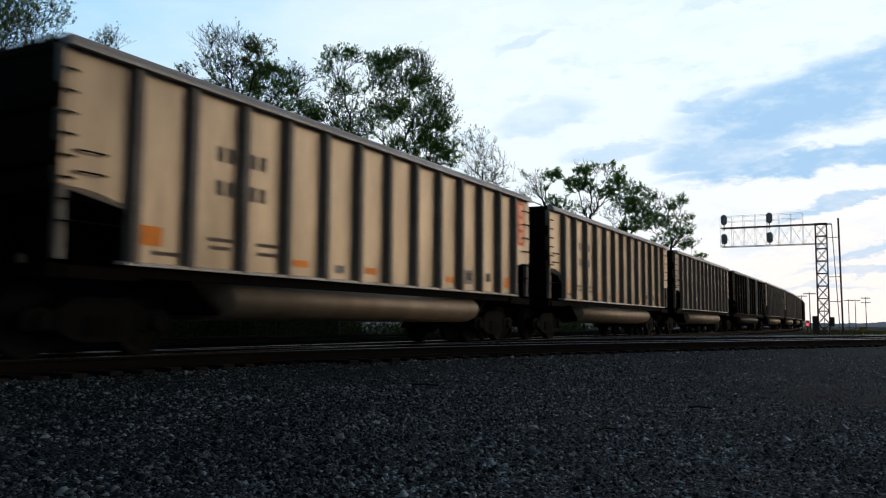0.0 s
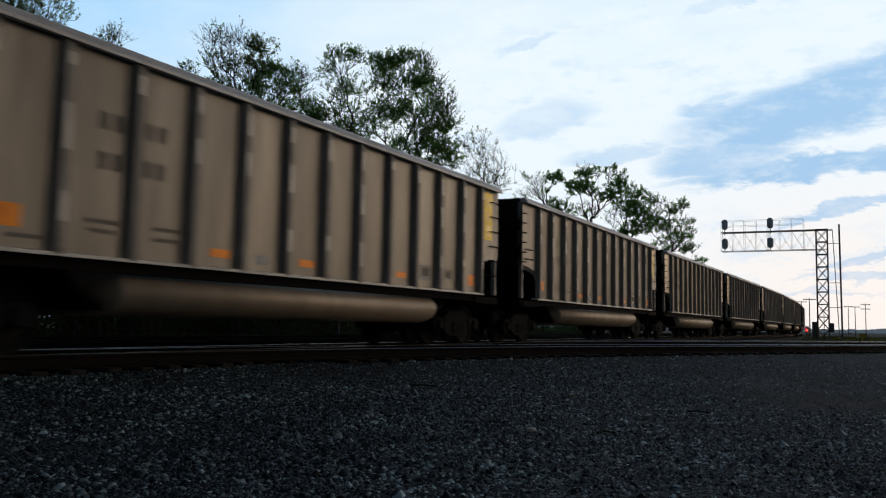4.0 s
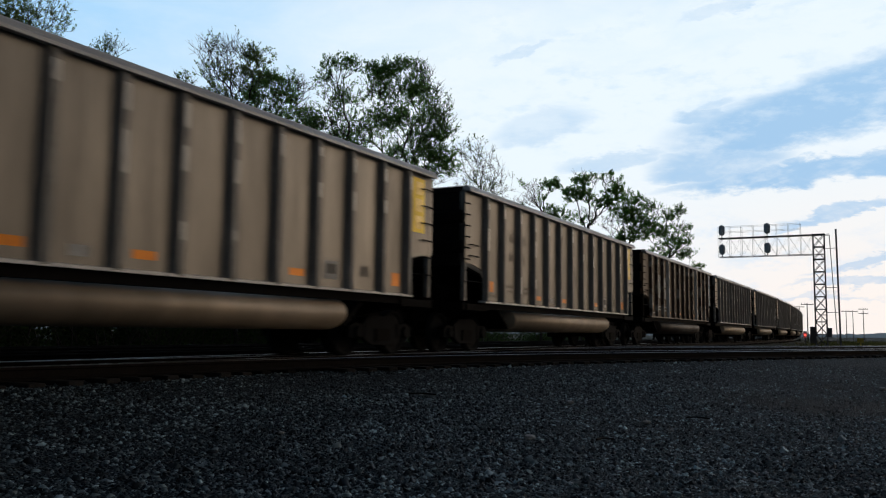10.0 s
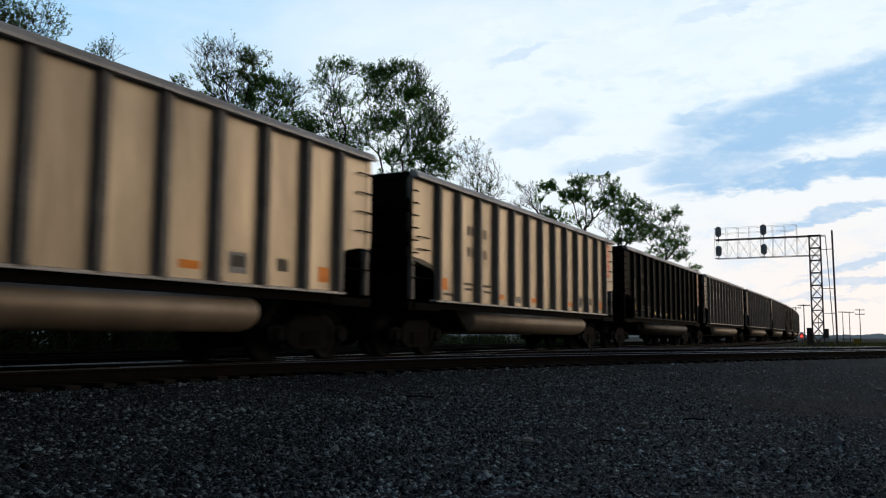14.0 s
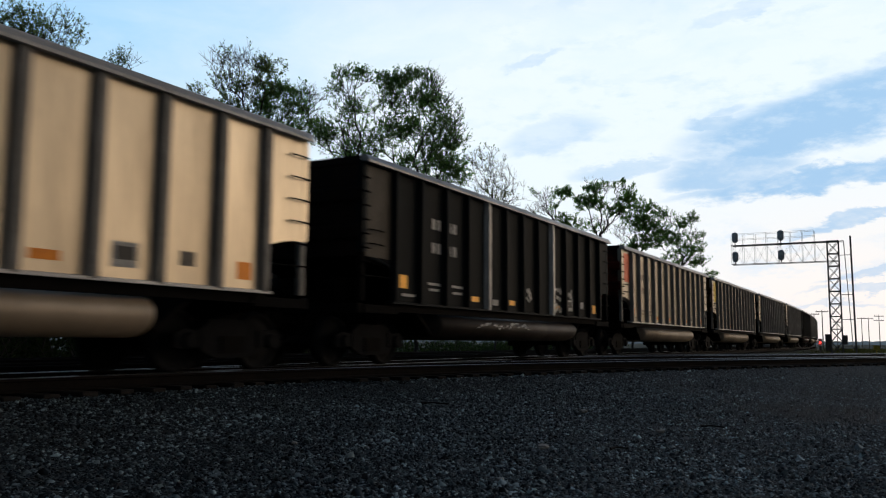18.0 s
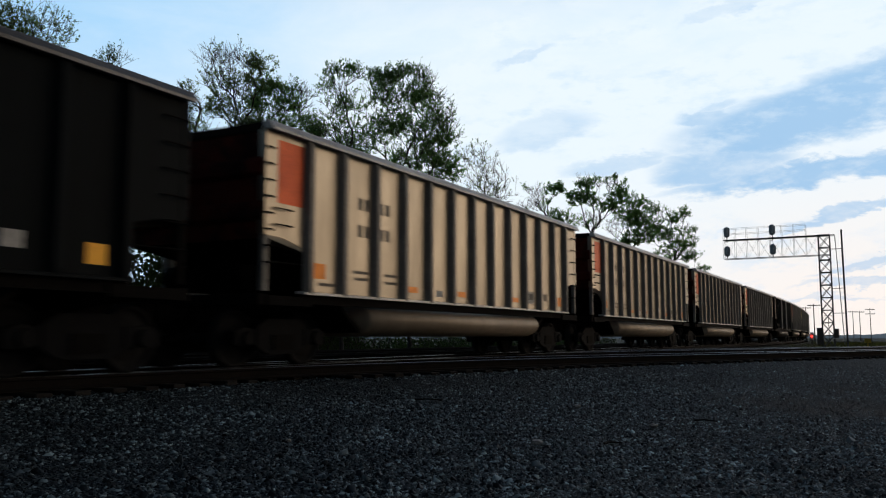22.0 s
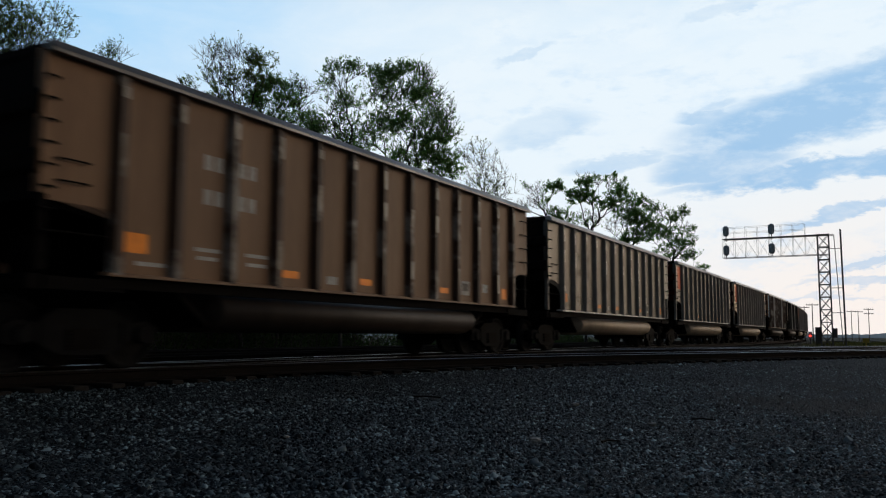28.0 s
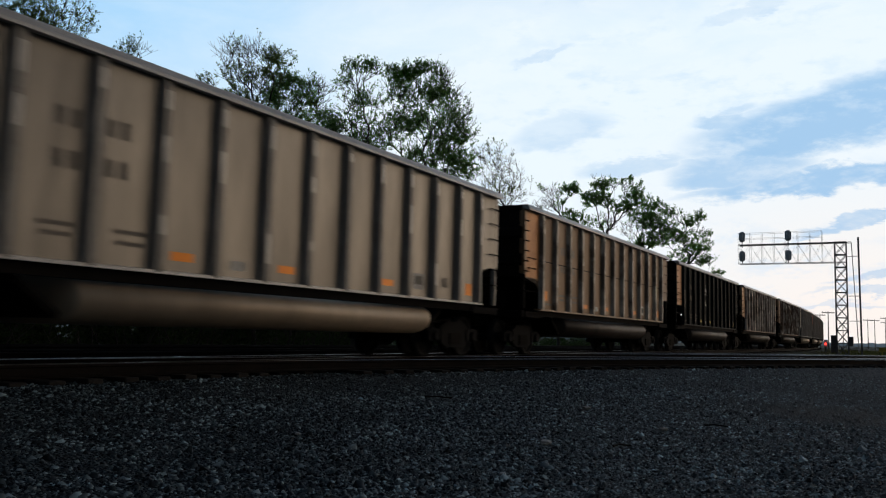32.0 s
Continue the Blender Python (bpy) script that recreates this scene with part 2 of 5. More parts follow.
M_AMBER = mat("amber_reflector", (0.95, 0.52, 0.05), (0.8, 0.4, 0.04), rough=0.4, metal=0.4, scale=5, grain=0.1)
M_LEMON = mat("lemon_reflector", (0.85, 0.66, 0.10), (0.7, 0.52, 0.08), rough=0.4, metal=0.4, scale=5, grain=0.1)
M_LETTER = mat("faded_dark_lettering", (0.18, 0.158, 0.135), (0.29, 0.255, 0.215), rough=0.6, scale=9)
M_WHITE = mat("chalky_white_lettering", (0.82, 0.81, 0.78), (0.55, 0.54, 0.51), rough=0.6, scale=9)
M_PLATE = mat("black_data_plate", (0.03, 0.03, 0.032), (0.05, 0.05, 0.05), rough=0.5, scale=9)
M_RAILTOP = mat("polished_rail_head", (0.36, 0.355, 0.35), (0.32, 0.315, 0.31), rough=0.3, metal=0.9, scale=0.5, bump=0.0, grain=0.05)
M_RAIL = mat("rusty_rail_web", spec=0.12, base=(0.016, 0.011, 0.009), second=(0.01, 0.008, 0.007), rough=0.85, scale=3)
M_TIE = mat("creosoted_oak", spec=0.12, base=(0.020, 0.018, 0.017), second=(0.042, 0.038, 0.035), rough=0.85, scale=2.5, stretch=(0.4, 3, 3), tone=0.25)
M_PALESTONE = mat("pale_limestone", (0.66, 0.64, 0.60), (0.5, 0.48, 0.45), rough=0.8, scale=8)
M_STEELWORK = mat("grey_painted_steelwork", (0.34, 0.34, 0.35), (0.22, 0.22, 0.23), rough=0.6, metal=0.2, scale=3)
M_DARKWORK = mat("dark_steelwork", (0.10, 0.10, 0.105), (0.14, 0.135, 0.135), rough=0.6, scale=3)
M_HOOD = mat("grey_signal_target", (0.80, 0.86, 0.92), (0.66, 0.72, 0.78), rough=0.4, scale=4)
M_POLE = mat("grey_weathered_timber", (0.075, 0.066, 0.058), (0.12, 0.105, 0.095), rough=0.85, scale=2, stretch=(3, 3, 0.3))
M_BARK = mat("grey_brown_bark", (0.038, 0.032, 0.027), (0.07, 0.06, 0.05), rough=0.9, scale=4, stretch=(1, 1, 0.3))
M_REDLAMP = mat("red_lens", (1.0, 0.03, 0.02), rough=0.3, bump=0, glow=8.0)
M_GREENYARD = mat("yellow_enamel", (0.55, 0.40, 0.03), (0.42, 0.3, 0.03), rough=0.5, scale=5)


def island_mat(name, a, b, rough=0.8, trans=0.0, bias=1.0, spec=0.25, vary=0.3):
    """Leaves and stones: each island of the mesh takes its own tone between two colours."""
    mt = bpy.data.materials.new(name)
    mt.use_nodes = True
    nt = mt.node_tree
    N, K = nt.nodes.new, nt.links.new
    bs = nt.nodes["Principled BSDF"]
    ge = N("ShaderNodeNewGeometry")
    mx = N("ShaderNodeMix")
    mx.data_type = "RGBA"
    pw = N("ShaderNodeMath")
    pw.operation = "POWER"
    K(ge.outputs["Random Per Island"], pw.inputs[0])
    pw.inputs[1].default_value = bias
    K(pw.outputs[0], mx.inputs[0])
    mx.inputs[6].default_value, mx.inputs[7].default_value = (*a, 1), (*b, 1)
    no = N("ShaderNodeTexNoise")
    co = N("ShaderNodeTexCoord")
    K(co.outputs["Object"], no.inputs["Vector"])
    no.inputs["Scale"].default_value, no.inputs["Detail"].default_value = 0.7, 4.0
    mr = N("ShaderNodeMapRange")
    K(no.outputs[0], mr.inputs[0])
    for i, v in enumerate((0.3, 0.7, 1 - vary, 1 + vary)):
        mr.inputs[i + 1].default_value = v
    hs = N("ShaderNodeHueSaturation")
    K(mr.outputs[0], hs.inputs["Value"])
    K(mx.outputs[2], hs.inputs["Color"])
    K(hs.outputs[0], bs.inputs["Base Color"])
    bs.inputs["Roughness"].default_value = rough
    bs.inputs["Specular IOR Level"].default_value = spec
    if trans:
        tr = N("ShaderNodeBsdfTranslucent")
        gain = N("ShaderNodeMix")           # light that comes through a leaf is brighter and yellower than what it reflects
        gain.data_type, gain.blend_type = "RGBA", "MULTIPLY"
        gain.inputs[0].default_value = 1.0
        K(hs.outputs[0], gain.inputs[6])
        gain.inputs[7].default_value = (2.0, 2.4, 1.4, 1)
        K(gain.outputs[2], tr.inputs["Color"])
        ms = N("ShaderNodeMixShader")
        ms.inputs[0].default_value = trans
        K(bs.outputs[0], ms.inputs[1])
        K(tr.outputs[0], ms.inputs[2])
        K(ms.outputs[0], nt.nodes["Material Output"].inputs[0])
    MATS[name] = mt
    return mt


M_LEAF = island_mat("young_spring_leaves", (0.075, 0.145, 0.052), (0.165, 0.26, 0.10), 0.6, 0.6)
M_LEAF2 = island_mat("pale_budding_leaves", (0.09, 0.12, 0.055), (0.18, 0.21, 0.10), 0.6, 0.6)
M_SCRUB = island_mat("dusky_scrub_leaves", (0.02, 0.035, 0.012), (0.05, 0.07, 0.025), 0.7, 0.25)
M_GRAVEL = island_mat("loose_ballast_stones", (0.009, 0.012, 0.015), (0.50, 0.64, 0.67), 0.55, 0.0, 3.9, 0.24, 0.5)
M_WEED = island_mat("dry_and_green_weeds", (0.05, 0.065, 0.02), (0.16, 0.14, 0.07), 0.8, 0.2)

# ---- mesh helpers ----
SHARED = {}


def box(bm, x0, x1, y0, y1, z0, z1, bevel=0.0):
    vs = [bm.verts.new((x, y, z)) for x in (x0, x1) for y in (y0, y1) for z in (z0, z1)]
    fs = [bm.faces.new([vs[i] for i in q]) for q in ((0, 1, 3, 2), (4, 6, 7, 5), (0, 4, 5, 1), (2, 3, 7, 6), (0, 2, 6, 4), (1, 5, 7, 3))]
    if bevel:
        es = {e for f in fs for e in f.edges}
        bmesh.ops.bevel(bm, geom=list(es), offset=bevel, segments=1, affect="EDGES")
    return bm


def rod(bm, a, b, r0, r1=None, n=8):
    """A tapered rod from a to b."""
    a, b = Vector(a), Vector(b)
    r1 = r0 if r1 is None else r1
    d = (b - a).normalized()
    s = d.orthogonal().normalized()
    t = d.cross(s)
    rings = []
    for p, r in ((a, r0), (b, r1)):
        rings.append([bm.verts.new(p + (s * math.cos(k * 2 * math.pi / n) + t * math.sin(k * 2 * math.pi / n)) * r) for k in range(n)])
    for k in range(n):
        bm.faces.new((rings[0][k], rings[0][(k + 1) % n], rings[1][(k + 1) % n], rings[1][k]))
    bm.faces.new(rings[0][::-1])
    bm.faces.new(rings[1])
    return bm


def prism(bm, outline, axis, lo, hi):
    """An outline of 2D points drawn out along an axis (0, 1 or 2) from lo to hi."""
    def put(p, h):
        c = list(p)
        c.insert(axis, h)
        return bm.verts.new(c)
    A, B = [put(p, lo) for p in outline], [put(p, hi) for p in outline]
    n = len(outline)
    for k in range(n):
        bm.faces.new((A[k], A[(k + 1) % n], B[(k + 1) % n], B[k]))
    bm.faces.new(A[::-1])
    bm.faces.new(B)
    bmesh.ops.recalc_face_normals(bm, faces=bm.faces[:])
    return bm


def mesh(key, build, smooth=False):
    """The mesh called key; it is built once and then shared."""
    if key not in SHARED:
        bm = bmesh.new()
        build(bm)
        bmesh.ops.recalc_face_normals(bm, faces=bm.faces[:])
        me = bpy.data.meshes.new(key)
        bm.to_mesh(me)
        bm.free()
        me.materials.append(None)
        if smooth:
            me.polygons.foreach_set("use_smooth", [True] * len(me.polygons))
        SHARED[key] = me
    return SHARED[key]


def part(name, me, material, parent=None, label="", at=None):
    """Links a shared mesh, or a bmesh, as one object under a thing or a part."""
    if isinstance(me, bmesh.types.BMesh):
        bm = me
        bmesh.ops.recalc_face_normals(bm, faces=bm.faces[:])
        me = bpy.data.meshes.new(name)
        bm.to_mesh(me)
        bm.free()
        me.materials.append(None)
    ob = new(name, me)
    ob.material_slots[0].link = "OBJECT"
    ob.material_slots[0].material = material
    ob.parent = parent
    if at is not None:
        ob.matrix_basis = at
    if label:
        ob["label"] = label
    return ob


def thing(name, label, category, group="", m=None):
    ob = new(name)
    ob.empty_display_size = 0.3
    if m is not None:
        ob.matrix_basis = m
    return tagged(ob, label, category, group)


# ---- the train: coal gondolas ----
PITCH = 16.18                    # from car to car
TRACK_X = -10.08                 # the train's track
CURVE_Y, CURVE_R = 66.0, 1000.0  # from here the line bends to the left
HALF = 7.285                     # half the body's length
TOP, SILL = 3.876, 1.228
BAYS = [0.983, 1.073] + [1.0361] * 8 + [1.073, 0.983]    # the second bay from each end is wider
RIBS = [-HALF + 1.085 + sum(BAYS[:i]) for i in range(13)]
BOGIE, AXLE, WHEEL_R = 6.15, 0.89, 0.457


def line_at(s):
    """The place and heading of the train's track, s metres along it."""
    a = max(0.0, s - CURVE_Y) / CURVE_R
    if a == 0:
        return Vector((TRACK_X, s, 0)), 0.0
    return Vector((TRACK_X - CURVE_R * (1 - math.cos(a)), CURVE_Y + CURVE_R * math.sin(a), 0)), a


def side_sheet(bm):
    """The plate of one side with an arched cut-out over each bogie's end."""
    a, b = HALF - 0.13, abs(RIBS[0])
    cut = []
    for k in range(9):
        f = k / 8
        cut.append((a + (b - a) * f, SILL + 0.86 - 0.20 * f ** 1.6 - 0.03 * (1 - f) ** 4))
    left = [(-y, z) for y, z in cut]
    right = [(y, z) for y, z in reversed(cut)]
    pts = [(-HALF, SILL + 0.86)] + left + [(-b, SILL - 0.02), (b, SILL - 0.02)] + right + [(HALF, SILL + 0.86), (HALF, TOP - 0.1), (-HALF, TOP - 0.1)]
    prism(bm, pts, 0, -0.012, 0.012)


def rib(bm):
    """A pressed hat-shaped post with a foot that runs out over the sill."""
    z0, z1 = SILL - 0.05, TOP - 0.13
    pts = [(-0.11, 0.0), (-0.11, 0.012), (-0.075, 0.016), (-0.058, 0.112), (0.058, 0.112), (0.075, 0.016), (0.11, 0.012), (0.11, 0.0)]
    rings = []
    for z, k in ((z0, 0.8), (z0 + 0.10, 1.0), (z1 - 0.10, 1.0), (z1, 0.75)):
        rings.append([bm.verts.new((x * k, y, z)) for y, x in pts])
    n = len(pts)
    for r0, r1 in zip(rings, rings[1:]):
        for k in range(n):
            bm.faces.new((r0[k], r0[(k + 1) % n], r1[(k + 1) % n], r1[k]))
    bm.faces.new(rings[0])
    bm.faces.new(rings[-1][::-1])


def top_chord(bm):
    prism(bm, [(-0.055, TOP - 0.13), (0.10, TOP - 0.13), (0.125, TOP - 0.15), (0.14, TOP - 0.145), (0.135, TOP - 0.10), (0.075, TOP), (-0.055, TOP)], 1, -HALF, HALF)


def side_sill(bm):
    """The flange along the foot of the side, with its turned-down lip."""
    prism(bm, [(-0.10, SILL - 0.045), (0.07, SILL - 0.045), (0.085, SILL - 0.06), (0.095, SILL - 0.055), (0.09, SILL - 0.015), (0.0, SILL), (-0.10, SILL)], 1, RIBS[0] - 0.14, RIBS[-1] + 0.14)


def sill_web(bm):
    box(bm, -0.10, -0.02, RIBS[0] - 0.14, RIBS[-1] + 0.14, SILL - 0.19, SILL - 0.046)
    box(bm, -0.10, 0.03, RIBS[0] - 0.14, RIBS[-1] + 0.14, SILL - 0.205, SILL - 0.191)


def end_wall(bm):
    z0 = 2.02
    box(bm, -1.52, 1.52, -0.02, 0.02, z0, TOP - 0.1)


def end_rib(bm):
    prism(bm, [(-0.09, -0.09), (-0.02, -0.16), (0.02, -0.16), (0.02, 0.16), (-0.02, 0.16), (-0.09, 0.09)], 0, -1.5, 1.5)


def slope_sheet(bm):
    prism(bm, [(-HALF + 0.03, 2.02), (-HALF + 0.03, 2.10), (-6.08, 1.90), (-4.30, 0.62), (-4.35, 0.56), (-6.12, 1.84)], 0, -1.38, 1.38)


def air_reservoir(bm):
    rod(bm, (-0.42, 0, 0), (0.42, 0, 0), 0.21, 0.21, 14)
    for x in (-0.25, 0.25):
        box(bm, x - 0.03, x + 0.03, -0.23, 0.23, -0.26, 0.06)


def brake_cylinder(bm):
    rod(bm, (0, -0.30, 0), (0, 0.22, 0), 0.17, 0.17, 14)
    rod(bm, (0, 0.22, 0), (0, 0.30, 0), 0.20, 0.20, 14)
    rod(bm, (0, 0.30, 0), (0, 0.62, -0.06), 0.03, 0.03, 6)
    box(bm, -0.12, 0.12, -0.2, 0.1, -0.30, -0.1)


def support_web(bm):
    """Upright web on the centre sill that carries the sloping sheet."""
    prism(bm, [(-HALF + 0.75, SILL - 0.05), (-HALF + 0.75, 1.97), (-6.12, 1.83), (-5.0, 1.03), (-5.0, SILL - 0.05)], 0, -0.02, 0.02)


def tub(bm):
    """The rounded belly between the bogies, like the side of a lying drum."""
    prof = []
    for k in range(17):
        a = radians(72 - 162 * k / 16)
        prof.append((1.06 + 0.50 * math.cos(a), 0.80 + 0.31 * math.sin(a)))
    prof = prof + [(-x, z) for x, z in reversed(prof)]
    rings = [[bm.verts.new((x * k, y, 0.80 + (z - 0.80) * k)) for x, z in prof] for y, k in ((-4.20, 0.96), (-4.15, 1.0), (4.15, 1.0), (4.20, 0.96))]
    for a, b in zip(rings, rings[1:]):
        for k in range(len(prof) - 1):
            bm.faces.new((a[k], a[k + 1], b[k + 1], b[k]))
    bm.faces.new(rings[0])
    bm.faces.new(rings[-1][::-1])


def bogie_frame(bm):
    """A cast side frame: an arched top chord, a dropped middle and two journal boxes."""
    pts = [(-1.16, 0.36), (-1.16, 0.56), (-0.98, 0.64), (-0.72, 0.60), (-0.42, 0.78), (0.42, 0.78), (0.72, 0.60), (0.98, 0.64), (1.16, 0.56), (1.16, 0.36),
           (0.98, 0.33), (0.78, 0.40), (0.52, 0.26), (0.36, 0.20), (-0.36, 0.20), (-0.52, 0.26), (-0.78, 0.40), (-0.98, 0.33)]
    prism(bm, pts, 0, -0.06, 0.06)
    for s in (-1, 1):
        rod(bm, (0.04, s * AXLE, WHEEL_R), (0.12, s * AXLE, WHEEL_R), 0.13, 0.11, 12)
        box(bm, 0.05, 0.085, s * 0.62 - 0.06, s * 0.62 + 0.06, 0.34, 0.62)
    bmesh.ops.recalc_face_normals(bm, faces=bm.faces[:])


def spring_nest(bm):
    """The coil springs as one ribbed pack."""
    pts = [(-0.27, 0.27)]
    for k in range(6):
        pts += [(-0.27, 0.28 + 0.045 * k), (-0.245, 0.30 + 0.045 * k)]
    pts = pts + [(-y, z) for y, z in reversed(pts)]
    prism(bm, pts, 0, -0.09, 0.09)


def bolster(bm):
    prism(bm, [(-1.05, 0.50), (-0.5, 0.42), (0.5, 0.42), (1.05, 0.50), (1.05, 0.70), (0.3, 0.80), (-0.3, 0.80), (-1.05, 0.70)], 1, -0.19, 0.19)
    rod(bm, (0, 0, 0.78), (0, 0, 0.86), 0.2, 0.2, 14)


def wheel(bm):
    """One wheel: tread, flange, dished plate and hub, about its own axle."""
    prof = [(0.0, 0.14), (0.0, 0.17), (-0.03, 0.30), (-0.06, 0.38), (-0.03, 0.40), (0.02, 0.455), (-0.09, 0.463), (-0.105, 0.487), (-0.135, 0.48), (-0.135, 0.40), (-0.09, 0.37), (-0.07, 0.2), (-0.12, 0.14)]
    n = 28
    rings = []
    for k in range(n):
        a = 2 * math.pi * k / n
        rings.append([bm.verts.new((x, r * math.cos(a), r * math.sin(a))) for x, r in prof])
    m = len(prof)
    for k in range(n):
        a, b = rings[k], rings[(k + 1) % n]
        for j in range(m):
            bm.faces.new((a[j], a[(j + 1) % m], b[(j + 1) % m], b[j]))


def wheelset(bm):
    """Two wheels on their axle, about the axle's middle."""
    for e in (1, -1):
        n0 = len(bm.verts)
        wheel(bm)
        bm.verts.ensure_lookup_table()
        for v in bm.verts[n0:]:
            v.co.x = e * (v.co.x + 0.79)
    rod(bm, (-1.0, 0, 0), (1.0, 0, 0), 0.085, 0.085, 12)


def coupler(bm):
    box(bm, -0.09, 0.09, -0.10, 0.55, 0.76, 0.94, 0.02)
    prism(bm, [(-0.20, 0.52), (0.12, 0.50), (0.20, 0.62), (0.17, 0.76), (0.06, 0.76), (0.08, 0.66), (-0.04, 0.62), (-0.10, 0.74), (-0.19, 0.76)], 2, 0.70, 0.98)
    rod(bm, (-0.42, 0.05, 0.86), (-0.40, 0.35, 0.55), 0.03, 0.03, 8)
    rod(bm, (-0.40, 0.35, 0.55), (-0.30, 0.70, 0.42), 0.03, 0.03, 8)


def centre_sill(bm):
    box(bm, -0.20, 0.20, -HALF - 0.02, HALF + 0.02, 0.74, 1.06, 0.01)
    for y in (-BOGIE, BOGIE):
        prism(bm, [(-1.5, 0.98), (-1.5, 1.14), (1.5, 1.14), (1.5, 0.98), (0.4, 0.80), (-0.4, 0.80)], 1, y - 0.2, y + 0.2)
    for s in (-1, 1):
        for e in (-1, 1):
            lo, hi = sorted((s * (HALF - 0.10), s * 6.02))
            box(bm, e * 1.53 - 0.05, e * 1.53 + 0.05, lo, hi, 0.98, 1.13)
        box(bm, -1.55, 1.55, s * HALF - 0.09, s * HALF + 0.09, 0.97, 1.15, 0.01)


def corner_post(bm):
    prism(bm, [(-0.07, -0.07), (0.07, -0.07), (0.07, 0.07), (0.05, 0.07), (0.05, -0.05), (-0.07, -0.05)], 2, SILL + 0.86, TOP - 0.1)


def grab(bm, half):
    """A bent grab iron that stands off the side."""
    pts = [(0.0, -half, 0), (0.07, -half, 0), (0.07, half, 0), (0.0, half, 0)]
    for a, b in zip(pts, pts[1:]):
        rod(bm, a, b, 0.013, 0.013, 6)


def plate(bm, w, h, t=0.004):
    box(bm, 0.0, t, -w / 2, w / 2, -h / 2, h / 2)


def letter_bar(bm):
    plate(bm, 0.15, 0.22, 0.003)


M_SLATE = mat("slate_grey_stencil", (0.16, 0.17, 0.18), (0.24, 0.24, 0.24), rough=0.6, scale=9)
LOOKS = {  # side, rib, top rail, belly, lettering, reflector
    "silver": (M_SILVER, M_RIB, M_CHORD, M_TUB, M_LETTER, M_ORANGE),
    "clean": (M_CLEAN, M_RIB, M_CHORD, M_TUB, M_LETTER, M_ORANGE),
    "grey": (M_GREY, M_RIB, M_CHORD, M_TUB, M_LETTER, M_ORANGE),
    "black": (M_BLACK, M_BLACK, M_DARKCHORD, M_DARKTUB, M_WHITE, M_AMBER),
    "pitch": (M_END, M_END, M_BLACK, M_BLACK, M_WHITE, M_ORANGE),
    "sooty": (M_BLACK, M_BLACK, M_DARKCHORD, M_DARKTUB, M_DUN, M_LEMON),
    "umber": (M_UMBER, M_BROWN_RIB, M_DARKCHORD, M_DARKTUB, M_WHITE, M_ORANGE),
    "rust": (M_RUST, M_BROWN_RIB, M_DARKCHORD, M_DARKTUB, M_WHITE, M_ORANGE),
    "tan": (M_TAN, M_PALE_RIB, M_DARKCHORD, M_DARKTUB, M_LETTER, M_ORANGE),
}
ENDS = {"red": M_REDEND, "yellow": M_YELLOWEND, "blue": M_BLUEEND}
PAINT = {"red": (M_RED, M_PALERED), "yellow": (M_YELLOW, M_PALEYELLOW), "blue": (M_BLUE, M_BLUE), "ochre": (M_OCHRE, M_OCHRE)}
WORDS = {
    "clean": "pale golden aluminium coal gondola with dark side posts",
    "silver": "silver-tan aluminium coal gondola with dark side posts", "grey": "dull grey aluminium coal gondola with scuffed pale posts",
    "black": "black-painted steel coal gondola with white lettering", "umber": "dark brown coal gondola with white stencilled boxes",
    "pitch": "pitch-black grimy coal gondola with white lettering",
    "sooty": "sooty black coal gondola with yellow reflectors",
    "rust": "rusty brown coal gondola with scuffed pale posts", "tan": "tan-brown coal gondola with a seam along its sides",
}
# number in the train: look, paint of the trailing end's panel, paint of the leading end's panel, bare bright posts
CARS = {
    -10: ("silver", "", "", ()), -9: ("grey", "", "", ()), -8: ("silver", "", "", ()), -7: ("black", "", "", ()), -6: ("grey", "", "", ()),
    -5: ("silver", "", "", ()), -4: ("grey", "", "", ()), -3: ("black", "", "", (5, 9)), -2: ("grey", "", "red", ()), -1: ("silver", "", "red", ()),
    0: ("silver", "", "red", ()), 1: ("silver", "", "red", ()), 2: ("silver", "", "red", ()), 3: ("grey", "", "yellow", ()), 4: ("grey", "", "yellow", ()),
    5: ("silver", "", "yellow", ()), 6: ("silver", "", "yellow", ()), 7: ("grey", "", "yellow", ()), 8: ("umber", "", "blue", (3, 9)), 9: ("grey", "", "yellow", ()),
    10: ("grey", "", "yellow", ()), 11: ("grey", "", "yellow", ()), 12: ("sooty", "", "ochre", ()), 13: ("silver", "", "red", ()), 14: ("silver", "", "", ()),
    15: ("silver", "yellow", "", ()), 16: ("silver", "red", "", ()), 17: ("black", "dun", "", (4, 8)), 18: ("clean", "red", "", ()), 19: ("silver", "red", "", ()),
    20: ("silver", "red", "", ()), 21: ("silver", "red", "", ()), 22: ("black", "dun", "", (4, 8)), 23: ("rust", "blue", "", (3, 9)), 24: ("clean", "red", "", ()),
    25: ("grey", "red", "", ()), 26: ("grey", "", "", ()), 27: ("rust", "rust", "", ()), 28: ("tan", "ochre", "", ()), 29: ("sooty", "ochre", "", ()),
    30: ("tan", "ochre", "", ()), 31: ("grey", "", "", ()), 32: ("silver", "red", "", ()), 33: ("silver", "", "", ()),
}
PAINT["rust"], PAINT["dun"] = (M_RUST, M_RUST), (M_DUN, M_DUN)
PANEL = lambda i: (RIBS[i] + RIBS[i + 1]) / 2
FACE = 1.562        # outer face of the side plate


